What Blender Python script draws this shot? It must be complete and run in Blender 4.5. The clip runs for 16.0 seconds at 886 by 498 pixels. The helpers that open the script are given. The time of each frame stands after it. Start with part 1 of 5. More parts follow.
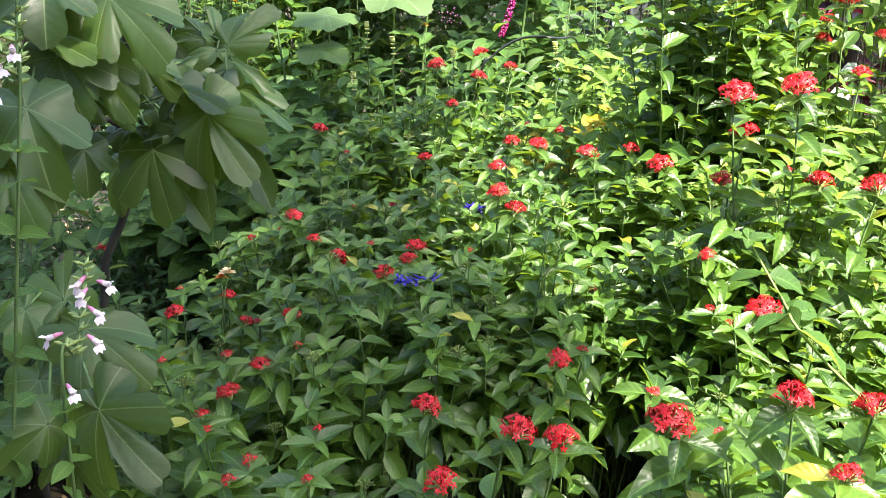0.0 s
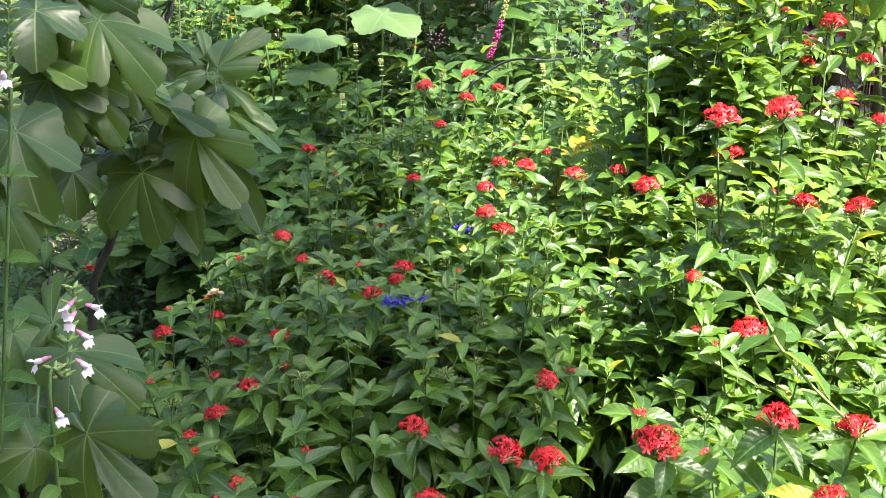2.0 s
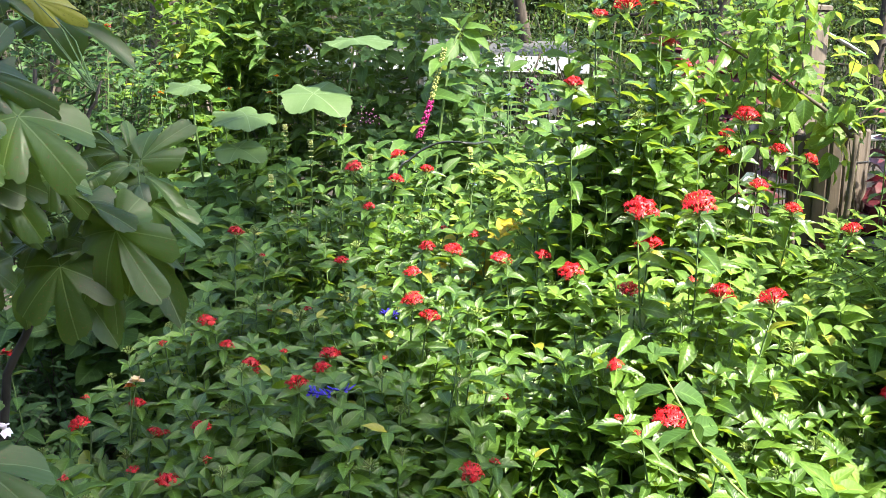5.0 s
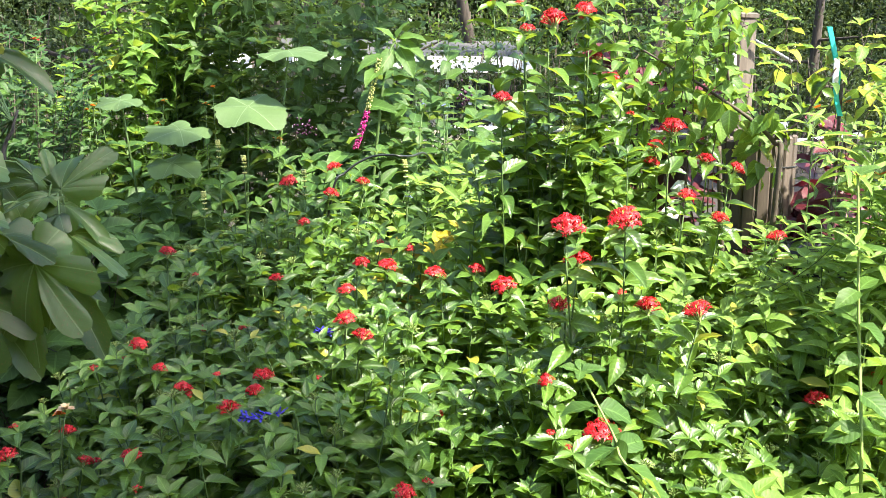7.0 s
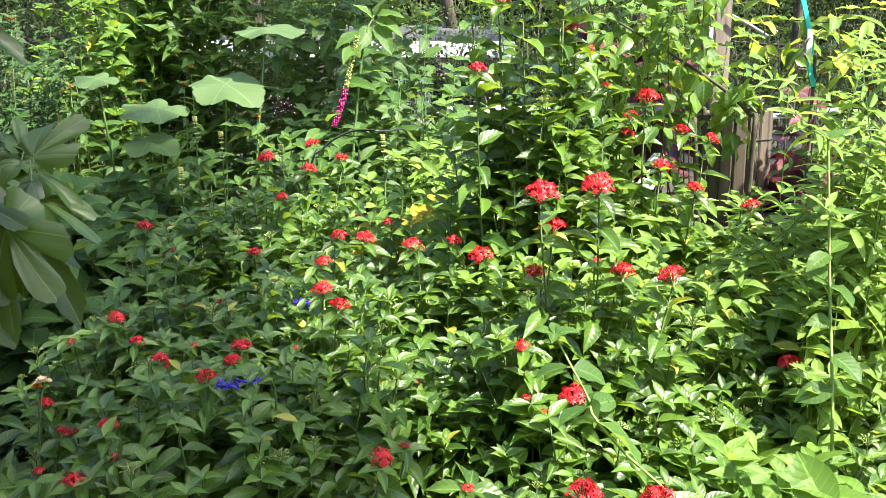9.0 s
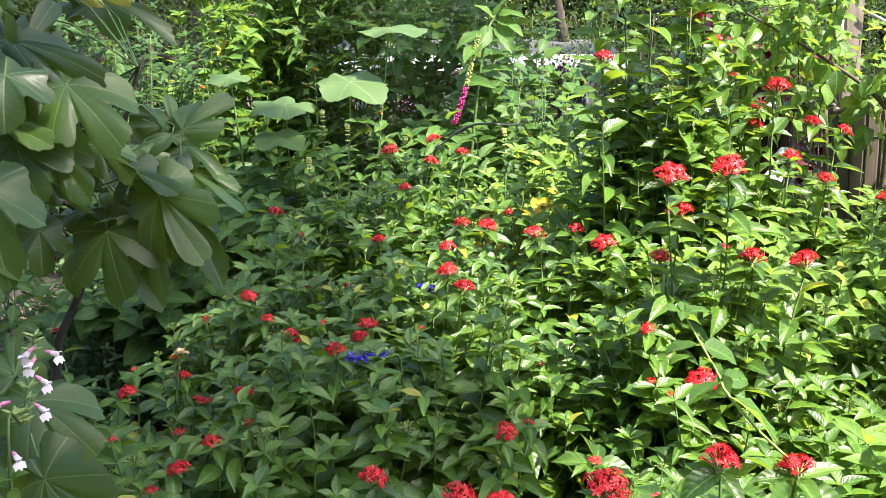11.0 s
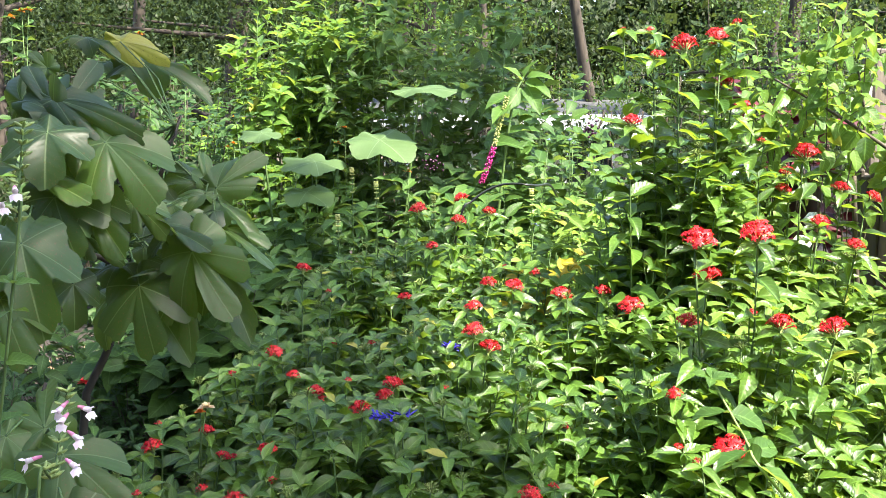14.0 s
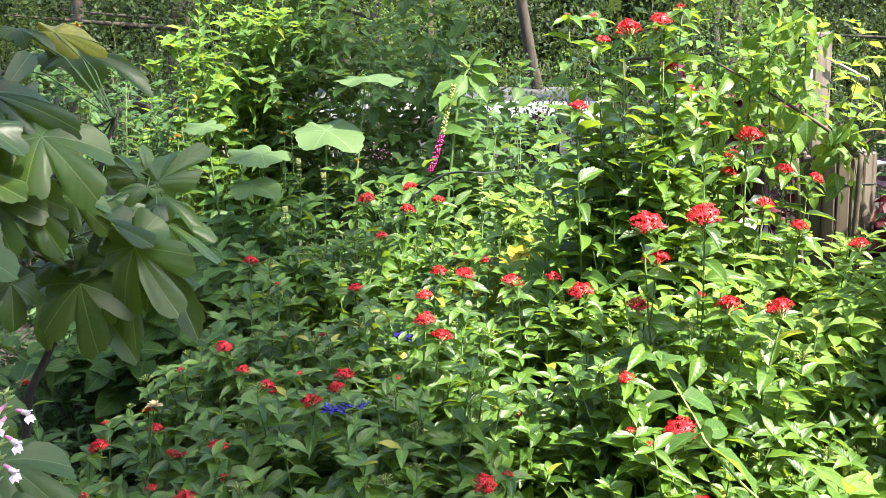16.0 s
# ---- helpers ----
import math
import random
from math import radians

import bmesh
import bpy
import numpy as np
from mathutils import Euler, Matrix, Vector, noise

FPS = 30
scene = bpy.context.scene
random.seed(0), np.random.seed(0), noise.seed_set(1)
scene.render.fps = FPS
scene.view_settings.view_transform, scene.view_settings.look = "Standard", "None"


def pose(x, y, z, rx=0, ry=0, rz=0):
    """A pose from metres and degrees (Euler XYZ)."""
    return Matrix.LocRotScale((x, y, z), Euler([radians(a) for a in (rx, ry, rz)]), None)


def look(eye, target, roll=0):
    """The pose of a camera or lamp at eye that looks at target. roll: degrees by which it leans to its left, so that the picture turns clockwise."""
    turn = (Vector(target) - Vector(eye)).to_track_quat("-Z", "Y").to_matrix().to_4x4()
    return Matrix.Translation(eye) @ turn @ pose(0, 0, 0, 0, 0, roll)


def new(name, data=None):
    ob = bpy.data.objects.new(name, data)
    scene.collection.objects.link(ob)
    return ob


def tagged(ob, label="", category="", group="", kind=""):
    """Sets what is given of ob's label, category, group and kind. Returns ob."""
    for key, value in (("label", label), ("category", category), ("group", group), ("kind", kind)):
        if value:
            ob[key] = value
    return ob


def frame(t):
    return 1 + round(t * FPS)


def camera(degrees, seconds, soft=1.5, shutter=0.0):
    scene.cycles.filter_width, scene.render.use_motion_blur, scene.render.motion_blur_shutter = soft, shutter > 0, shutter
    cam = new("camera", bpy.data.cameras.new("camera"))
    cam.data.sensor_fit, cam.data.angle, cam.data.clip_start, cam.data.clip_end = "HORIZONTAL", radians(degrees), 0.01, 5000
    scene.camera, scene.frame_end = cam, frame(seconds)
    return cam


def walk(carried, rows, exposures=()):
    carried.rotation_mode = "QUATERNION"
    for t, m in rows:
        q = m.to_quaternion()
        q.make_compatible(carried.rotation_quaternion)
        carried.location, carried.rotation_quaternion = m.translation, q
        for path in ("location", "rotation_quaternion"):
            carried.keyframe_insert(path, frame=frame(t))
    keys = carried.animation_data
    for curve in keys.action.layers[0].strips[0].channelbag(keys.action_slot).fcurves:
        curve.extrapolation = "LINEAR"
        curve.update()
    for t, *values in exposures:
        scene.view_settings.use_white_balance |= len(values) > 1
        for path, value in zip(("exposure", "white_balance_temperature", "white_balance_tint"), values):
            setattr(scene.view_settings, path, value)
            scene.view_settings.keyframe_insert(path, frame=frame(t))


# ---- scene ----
cam = camera(49.92, 16.0, soft=0.75)
EYE = 1.55
# seconds, eye x, y, z above EYE, yaw to the left, pitch up, roll
PATH = [
    (0, -0.0001, 0.0001, 0.0001, 0.000, -15.000, 0.000),
    (0.5, -0.0011, -0.0034, 0.0062, -0.125, -14.366, 0.199),
    (1, 0.0014, -0.0064, 0.0067, -0.270, -13.999, 0.182),
    (1.5, -0.0011, -0.0098, 0.0104, -0.603, -13.819, 0.231),
    (2, 0.0016, -0.0088, 0.0089, -0.695, -13.878, 0.208),
    (2.5, 0.0016, -0.0090, 0.0065, -0.884, -13.873, 0.243),
    (3, -0.0003, -0.0053, 0.0080, -1.127, -13.933, 0.140),
    (3.5, -0.0001, -0.0059, 0.0155, -2.274, -12.445, 0.364),
    (4, 0.0040, -0.0030, 0.0283, -3.596, -10.667, 0.584),
    (4.2, 0.0028, -0.0070, 0.0347, -4.054, -10.236, 1.097),
    (6.3, 0.0628, -0.0066, 0.1199, -6.365, -10.031, 0.321),
    (6.5, 0.0653, -0.0081, 0.1215, -6.877, -10.111, 0.406),
    (7, 0.0671, -0.0104, 0.1211, -7.715, -10.137, 0.449),
    (7.5, 0.0776, -0.0084, 0.1195, -8.451, -10.387, 0.383),
    (8, 0.0871, -0.0039, 0.1066, -9.140, -10.626, 0.235),
    (8.2, 0.0926, -0.0091, 0.1048, -9.264, -10.736, 0.175),
    (10.3, 0.0554, -0.0566, 0.0086, -4.891, -10.751, -0.203),
    (10.5, 0.0480, -0.0607, 0.0041, -4.070, -10.572, -0.199),
    (11, 0.0355, -0.0703, -0.0055, -2.174, -9.770, -0.066),
    (11.5, 0.0211, -0.0615, -0.0147, 0.162, -9.721, -0.144),
    (12, 0.0140, -0.0513, -0.0152, 1.476, -9.510, 0.008),
    (12.5, 0.0108, -0.0467, -0.0126, 1.668, -8.933, 0.353),
    (13, 0.0154, -0.0592, -0.0076, 1.194, -8.382, 0.496),
    (13.5, 0.0204, -0.0687, -0.0011, 0.264, -7.412, 0.570),
    (14, 0.0269, -0.0792, 0.0057, -0.700, -6.435, 0.787),
    (14.5, 0.0202, -0.0642, 0.0019, -0.687, -5.933, 0.760),
    (15, 0.0228, -0.0684, 0.0033, -0.304, -5.990, 0.465),
    (15.5, 0.0257, -0.0673, 0.0038, -1.043, -6.427, 0.128),
    (16, 0.0309, -0.0627, 0.0039, -3.676, -7.056, -0.111),
]
walk(cam, [(t, pose(x, y, EYE + z, 90 + p, 0, yaw) @ pose(0, 0, 0, 0, 0, roll)) for t, x, y, z, yaw, p, roll in PATH],
     [(0.0, 2.68), (2.5, 2.68), (4.0, 2.55), (7.0, 2.58), (8.0, 2.46), (10.5, 2.46), (12.0, 2.57), (14.0, 2.66), (16.0, 2.63)])

# world and sun
SUN = Vector((0.50, -0.42, 1.0)).normalized()
world = bpy.data.worlds.new("world")
scene.world = world
world.use_nodes = True
wn = world.node_tree
sky = wn.nodes.new("ShaderNodeTexSky")
sky.sky_type, sky.sun_disc = "NISHITA", False
sky.dust_density, sky.ozone_density = 2.2, 0.8
sky.sun_elevation, sky.sun_rotation = math.asin(SUN.z), math.atan2(SUN.x, SUN.y)
wn.links.new(sky.outputs[0], wn.nodes["Background"].inputs[0])
wn.nodes["Background"].inputs[1].default_value = 0.125
sun = new("sun", bpy.data.lights.new("sun", "SUN"))
sun.data.energy, sun.data.angle, sun.data.color = 3.9, radians(0.6), (1.0, 0.92, 0.78)
sun.matrix_world = look(SUN * 30, (0, 0, 0))


# ---- materials ----
def nodes_of(name):
    m = bpy.data.materials.new(name)
    m.use_nodes = True
    t = m.node_tree
    return m, t, t.nodes["Principled BSDF"], t.nodes["Material Output"]


def mth(t, op, a, b=None, c=None):
    n = t.nodes.new("ShaderNodeMath")
    n.operation = op
    for i, v in enumerate((a, b, c)):
        if v is None:
            continue
        if isinstance(v, (int, float)):
            n.inputs[i].default_value = v
        else:
            t.links.new(v, n.inputs[i])
    return n.outputs[0]


def mixc(t, fac, a, b, blend="MIX"):
    n = t.nodes.new("ShaderNodeMix")
    n.data_type, n.blend_type = "RGBA", blend
    for i, v in ((0, fac), (6, a), (7, b)):
        if isinstance(v, (int, float)):
            n.inputs[i].default_value = v
        elif isinstance(v, tuple):
            n.inputs[i].default_value = (*v, 1)
        else:
            t.links.new(v, n.inputs[i])
    return n.outputs[2]


def ramp(t, fac, stops):
    n = t.nodes.new("ShaderNodeValToRGB")
    el = n.color_ramp.elements
    while len(el) < len(stops):
        el.new(0.5)
    for e, (p, c) in zip(el, stops):
        e.position, e.color = p, (*c, 1)
    t.links.new(fac, n.inputs[0])
    return n.outputs[0]


def noise_tex(t, scale, detail=3.0, coord=None, rough=0.55):
    n = t.nodes.new("ShaderNodeTexNoise")
    n.inputs["Scale"].default_value, n.inputs["Detail"].default_value = scale, detail
    n.inputs["Roughness"].default_value = rough
    if coord is None:
        c = t.nodes.new("ShaderNodeTexCoord")
        coord = c.outputs["Object"]
    t.links.new(coord, n.inputs["Vector"])
    return n.outputs[0]


def leaf_material(name, dark, light, through_col, rough=0.5, vein=0.35, island=True, trans=0.38, spots=0.0, yellow=0.0, pale=None, palmate=False, ribs=7.0, sheen=0.25):
    """A leaf: two-tone blade with veins along its own UV, some light let through, small flaws."""
    m, t, b, out = nodes_of(name)
    dark, light = ((r, g, bl * 0.8) for r, g, bl in (dark, light))
    if island:
        g = t.nodes.new("ShaderNodeNewGeometry")
        rnd = g.outputs["Random Per Island"]
    else:
        g = t.nodes.new("ShaderNodeObjectInfo")
        rnd = g.outputs["Random"]
    uvn = t.nodes.new("ShaderNodeUVMap")
    sep = t.nodes.new("ShaderNodeSeparateXYZ")
    t.links.new(uvn.outputs[0], sep.inputs[0])
    u, v = sep.outputs[0], sep.outputs[1]
    au = mth(t, "ABSOLUTE", u)
    if palmate:
        lines = None
        for a in (0.0, 1.0, 1.95):
            d = mth(t, "ABSOLUTE", mth(t, "SUBTRACT", mth(t, "MULTIPLY", au, math.cos(a)), mth(t, "MULTIPLY", v, math.sin(a))))
            d = mth(t, "LESS_THAN", d, 0.008 if a else 0.011)
            lines = d if lines is None else mth(t, "MAXIMUM", lines, d)
        w = mth(t, "SINE", mth(t, "MULTIPLY", mth(t, "ADD", v, mth(t, "MULTIPLY", au, -0.7)), 46.0))
        fine = mth(t, "MULTIPLY", mth(t, "GREATER_THAN", w, 0.975), 0.12)
        veins = mth(t, "MAXIMUM", lines, fine)
        relief = mth(t, "ADD", lines, mth(t, "MULTIPLY", w, 0.15))
    else:
        mid = mth(t, "LESS_THAN", au, 0.07)
        w = mth(t, "SINE", mth(t, "MULTIPLY", mth(t, "SUBTRACT", v, mth(t, "MULTIPLY", au, 0.22)), 6.283 * ribs))
        fine = mth(t, "MULTIPLY", mth(t, "GREATER_THAN", w, 0.9), 0.45)
        veins = mth(t, "MAXIMUM", mid, fine)
        relief = mth(t, "ADD", mth(t, "MULTIPLY", mid, -1.0), mth(t, "MULTIPLY", w, -0.4))
    col = mixc(t, rnd, dark, light)
    n1 = noise_tex(t, 9.0, 3.0)
    col = mixc(t, mth(t, "MULTIPLY", n1, 0.5), col, tuple(c * 0.55 for c in dark))
    n0 = noise_tex(t, 70.0, 4.0, None, 0.7)
    col = mixc(t, mth(t, "MULTIPLY", n0, 0.35), col, tuple(c * 0.5 for c in dark))
    col = mixc(t, mth(t, "MULTIPLY", veins, vein), col, pale or tuple(min(1, c * 1.9 + 0.03) for c in light))
    if yellow:
        r2 = mth(t, "FRACT", mth(t, "MULTIPLY", rnd, 37.7))
        col = mixc(t, mth(t, "MULTIPLY", mth(t, "LESS_THAN", r2, yellow), 0.65), col, (0.40, 0.36, 0.05))
    if spots:
        n2 = noise_tex(t, 28.0, 2.0)
        col = mixc(t, mth(t, "MULTIPLY", mth(t, "GREATER_THAN", n2, 1.0 - spots), 0.85), col, (0.10, 0.055, 0.02))
    t.links.new(col, b.inputs["Base Color"])
    b.inputs["Roughness"].default_value = rough
    b.inputs["Specular IOR Level"].default_value = sheen
    bump = t.nodes.new("ShaderNodeBump")
    bump.inputs["Strength"].default_value, bump.inputs["Distance"].default_value = (0.14, 0.006) if palmate else (0.18, 0.003)
    t.links.new(relief, bump.inputs["Height"])
    t.links.new(bump.outputs[0], b.inputs["Normal"])
    tr = t.nodes.new("ShaderNodeBsdfTranslucent")
    t.links.new(mixc(t, 0.55, col, through_col), tr.inputs[0])
    mx = t.nodes.new("ShaderNodeMixShader")
    mx.inputs[0].default_value = trans
    t.links.new(b.outputs[0], mx.inputs[1])
    t.links.new(tr.outputs[0], mx.inputs[2])
    t.links.new(mx.outputs[0], out.inputs[0])
    return m


def plain_material(name, a, c, scale=20.0, rough=0.7, metal=0.0, bump=0.3, detail=5.0, trans=0.0, stretch=(1, 1, 1), spread=(0.3, 0.7), per_object=0.0):
    """A surface of two tones mixed by noise, with relief."""
    m, t, b, out = nodes_of(name)
    co = t.nodes.new("ShaderNodeTexCoord")
    mp = t.nodes.new("ShaderNodeMapping")
    mp.inputs["Scale"].default_value = stretch
    t.links.new(co.outputs["Object"], mp.inputs[0])
    n = noise_tex(t, scale, detail, mp.outputs[0])
    n2 = noise_tex(t, scale * 0.17, 2.0, mp.outputs[0])
    col = ramp(t, n, [(spread[0], a), (spread[1], c)])
    col = mixc(t, mth(t, "MULTIPLY", n2, 0.5), col, tuple(v * 0.6 for v in a))
    if per_object:
        info = t.nodes.new("ShaderNodeObjectInfo")
        col = mixc(t, mth(t, "MULTIPLY", info.outputs["Random"], per_object), col, tuple(v * 0.45 for v in a))
    t.links.new(col, b.inputs["Base Color"])
    b.inputs["Roughness"].default_value, b.inputs["Metallic"].default_value = rough, metal
    if bump:
        bp = t.nodes.new("ShaderNodeBump")
        bp.inputs["Strength"].default_value, bp.inputs["Distance"].default_value = bump, 0.01
        t.links.new(n, bp.inputs["Height"])
        t.links.new(bp.outputs[0], b.inputs["Normal"])
    if trans:
        tr = t.nodes.new("ShaderNodeBsdfTranslucent")
        t.links.new(col, tr.inputs[0])
        mx = t.nodes.new("ShaderNodeMixShader")
        mx.inputs[0].default_value = trans
        t.links.new(b.outputs[0], mx.inputs[1])
        t.links.new(tr.outputs[0], mx.inputs[2])
        t.links.new(mx.outputs[0], out.inputs[0])
    return m


PENTAS = dict(dark=(0.019, 0.060, 0.015), light=(0.146, 0.272, 0.046), through_col=(0.42, 0.58, 0.03), ribs=7.0, sheen=0.42, rough=0.36, trans=0.37, vein=0.30)
m_pentas = leaf_material("pentas_leaf", **PENTAS, yellow=0.012)
m_pentas_one = leaf_material("pentas_leaf_single", **PENTAS, island=False, yellow=0.008)
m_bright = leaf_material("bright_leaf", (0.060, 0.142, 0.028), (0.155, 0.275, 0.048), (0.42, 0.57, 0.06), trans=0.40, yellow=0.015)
# Lime foliage; its tone is also raised to brighten the sunny side.
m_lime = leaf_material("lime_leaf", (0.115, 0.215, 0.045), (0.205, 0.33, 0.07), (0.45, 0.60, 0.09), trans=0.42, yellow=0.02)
# Dark shrub foliage; its tone also deepens the shaded side behind the fig.
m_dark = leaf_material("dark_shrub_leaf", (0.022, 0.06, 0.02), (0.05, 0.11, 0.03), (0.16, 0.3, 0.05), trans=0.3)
m_back = leaf_material("back_shrub_leaf", (0.032, 0.083, 0.022), (0.080, 0.162, 0.036), (0.33, 0.45, 0.06), trans=0.33)
m_yellowing = leaf_material("yellowing_leaf", (0.10, 0.20, 0.03), (0.22, 0.32, 0.05), (0.5, 0.6, 0.08), trans=0.45, yellow=0.14, spots=0.36)
m_fig = leaf_material("fig_leaf_blade", (0.015, 0.042, 0.013), (0.074, 0.142, 0.032), (0.38, 0.50, 0.04), rough=0.42, vein=0.42, island=False, trans=0.36, spots=0.35, yellow=0.05, sheen=0.42, pale=(0.24, 0.32, 0.12), palmate=True)
m_pale = leaf_material("pale_leaf_blade", (0.070, 0.130, 0.058), (0.105, 0.175, 0.080), (0.40, 0.52, 0.12), rough=0.55, vein=0.3, island=False, trans=0.35, pale=(0.36, 0.45, 0.26), palmate=True)
m_gold = leaf_material("gold_leaf", (0.34, 0.36, 0.03), (0.55, 0.50, 0.05), (0.7, 0.66, 0.06), island=False, trans=0.45, spots=0.3)
m_croton = leaf_material("croton_leaf", (0.30, 0.26, 0.03), (0.50, 0.40, 0.04), (0.6, 0.5, 0.06), trans=0.35, spots=0.3)
m_maroon = leaf_material("maroon_leaf", (0.05, 0.008, 0.016), (0.13, 0.014, 0.030), (0.20, 0.02, 0.04), trans=0.15, vein=0.15)
# Dark foliage, set darker still so the background's shade is in its colour.
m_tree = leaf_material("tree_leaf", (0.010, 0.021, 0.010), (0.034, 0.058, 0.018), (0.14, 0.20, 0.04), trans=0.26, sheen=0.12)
m_stem = plain_material("green_stem", (0.055, 0.11, 0.025), (0.11, 0.18, 0.045), 30, 0.7)
m_palestem = plain_material("pale_green_stem", (0.18, 0.26, 0.06), (0.28, 0.36, 0.10), 30, 0.7)
m_twig = plain_material("brown_twig", (0.045, 0.035, 0.025), (0.10, 0.08, 0.055), 40, 0.85)
m_bark = plain_material("bark", (0.022, 0.017, 0.013), (0.080, 0.062, 0.046), 14, 0.9, bump=0.9, stretch=(1, 1, 0.25))
m_figbark = plain_material("fig_bark", (0.022, 0.018, 0.014), (0.05, 0.042, 0.033), 30, 0.8, stretch=(1, 1, 0.5))
m_red = plain_material("red_petal", (0.60, 0.006, 0.014), (0.78, 0.016, 0.026), 60, 0.5, trans=0.25, bump=0.1, per_object=0.25)
m_calyx = plain_material("calyx", (0.16, 0.25, 0.06), (0.30, 0.36, 0.10), 50, 0.6)
m_blue = plain_material("blue_petal", (0.022, 0.014, 0.26), (0.05, 0.03, 0.42), 60, 0.5, trans=0.2, bump=0.1)
m_paleblue = plain_material("pale_blue_petal", (0.30, 0.36, 0.75), (0.5, 0.56, 0.85), 60, 0.5, trans=0.25, bump=0.1)
m_pink = plain_material("pink_petal", (0.74, 0.20, 0.40), (0.85, 0.42, 0.58), 90, 0.5, trans=0.3, bump=0.1)
m_whitepink = plain_material("white_petal", (0.86, 0.70, 0.76), (0.90, 0.86, 0.86), 90, 0.5, trans=0.3, bump=0.1)
m_cream = plain_material("cream_petal", (0.75, 0.52, 0.25), (0.85, 0.74, 0.50), 60, 0.5, trans=0.25, bump=0.1)
m_orange = plain_material("orange_petal", (0.75, 0.16, 0.015), (0.85, 0.33, 0.03), 60, 0.5, trans=0.25, bump=0.1)
m_berry = plain_material("magenta_berry", (0.22, 0.006, 0.08), (0.48, 0.015, 0.20), 80, 0.3, bump=0.1)
m_darkberry = plain_material("dark_purple_berry", (0.03, 0.006, 0.025), (0.10, 0.02, 0.07), 80, 0.3, bump=0.1)
m_palebud = plain_material("pale_bud", (0.36, 0.40, 0.10), (0.50, 0.50, 0.18), 80, 0.5, bump=0.1)
m_wood = plain_material("weathered_wood", (0.085, 0.068, 0.052), (0.20, 0.165, 0.13), 12, 0.85, bump=0.6, stretch=(3, 3, 0.25))
m_slat = plain_material("weathered_slat", (0.060, 0.046, 0.034), (0.15, 0.118, 0.088), 14, 0.75, bump=0.4, stretch=(2, 2, 0.3), per_object=0.3)
m_black = plain_material("black_wire", (0.012, 0.014, 0.013), (0.03, 0.035, 0.03), 30, 0.4, bump=0.05)
m_pot = plain_material("black_plastic", (0.012, 0.012, 0.013), (0.03, 0.03, 0.03), 20, 0.45, bump=0.1)
m_galv = plain_material("galvanised_steel", (0.45, 0.46, 0.47), (0.66, 0.67, 0.68), 30, 0.4, metal=0.8, bump=0.1)
m_white = plain_material("white_paint", (0.70, 0.71, 0.72), (0.82, 0.82, 0.82), 6, 0.55, bump=0.1)
m_whitefabric = plain_material("white_plastic", (0.74, 0.75, 0.78), (0.86, 0.86, 0.88), 6, 0.5, bump=0.2)
m_teal = plain_material("teal_plastic", (0.01, 0.42, 0.40), (0.03, 0.58, 0.52), 10, 0.45, bump=0.05)
m_grey = plain_material("grey_shingle", (0.04, 0.04, 0.04), (0.10, 0.10, 0.10), 18, 0.8)
m_siding = plain_material("beige_siding", (0.42, 0.38, 0.30), (0.56, 0.52, 0.43), 4, 0.7, bump=0.1)
m_ground = plain_material("mulch_ground", (0.010, 0.008, 0.006), (0.045, 0.034, 0.024), 9, 0.95, bump=1.0, detail=9.0)
m_litter = plain_material("dry_leaf", (0.13, 0.085, 0.045), (0.34, 0.25, 0.14), 25, 0.8, trans=0.15, per_object=0.3)
m_glass = plain_material("dark_glass", (0.02, 0.025, 0.03), (0.04, 0.045, 0.05), 3, 0.08, bump=0.0)


# ---- mesh helpers ----
class Build:
    """Gathers vertices, faces and UVs and makes one mesh of them."""

    def __init__(self):
        self.v, self.f, self.uv, self.n = [], [], [], 0

    def add(self, v, f, uv=None):
        v = np.asarray(v, float)
        f = np.asarray(f, int)
        self.v.append(v)
        self.f.append(f + self.n)
        self.uv.append(np.zeros((len(v), 2)) if uv is None else uv)
        self.n += len(v)

    def mesh(self, name, smooth=True):
        v = np.concatenate(self.v)
        uv = np.concatenate(self.uv)
        loops = np.concatenate([f.ravel() for f in self.f])
        sizes = np.concatenate([np.full(len(f), f.shape[1]) for f in self.f])
        me = bpy.data.meshes.new(name)
        me.vertices.add(len(v))
        me.vertices.foreach_set("co", v.ravel())
        me.loops.add(len(loops))
        me.loops.foreach_set("vertex_index", loops)
        me.polygons.add(len(sizes))
        me.polygons.foreach_set("loop_start", np.r_[0, np.cumsum(sizes)[:-1]])
        me.polygons.foreach_set("use_smooth", np.full(len(sizes), smooth))
        me.update(calc_edges=True)
        lay = me.uv_layers.new(name="UVMap")
        lay.data.foreach_set("uv", uv[loops].ravel())
        return me


def obj(name, me, mat, parent=None, label="", m=None):
    ob = new(name, me)
    if mat is not None and not me.materials:
        me.materials.append(mat)
    if parent is not None:
        ob.parent = parent
    if m is not None:
        ob.matrix_local = m
    if label:
        ob["label"] = label
    return ob


def thing(name, at, label, category, group="", kind=""):
    e = new(name)
    e.empty_display_size = 0.05
    e.location = at
    return tagged(e, label, category, group, kind)


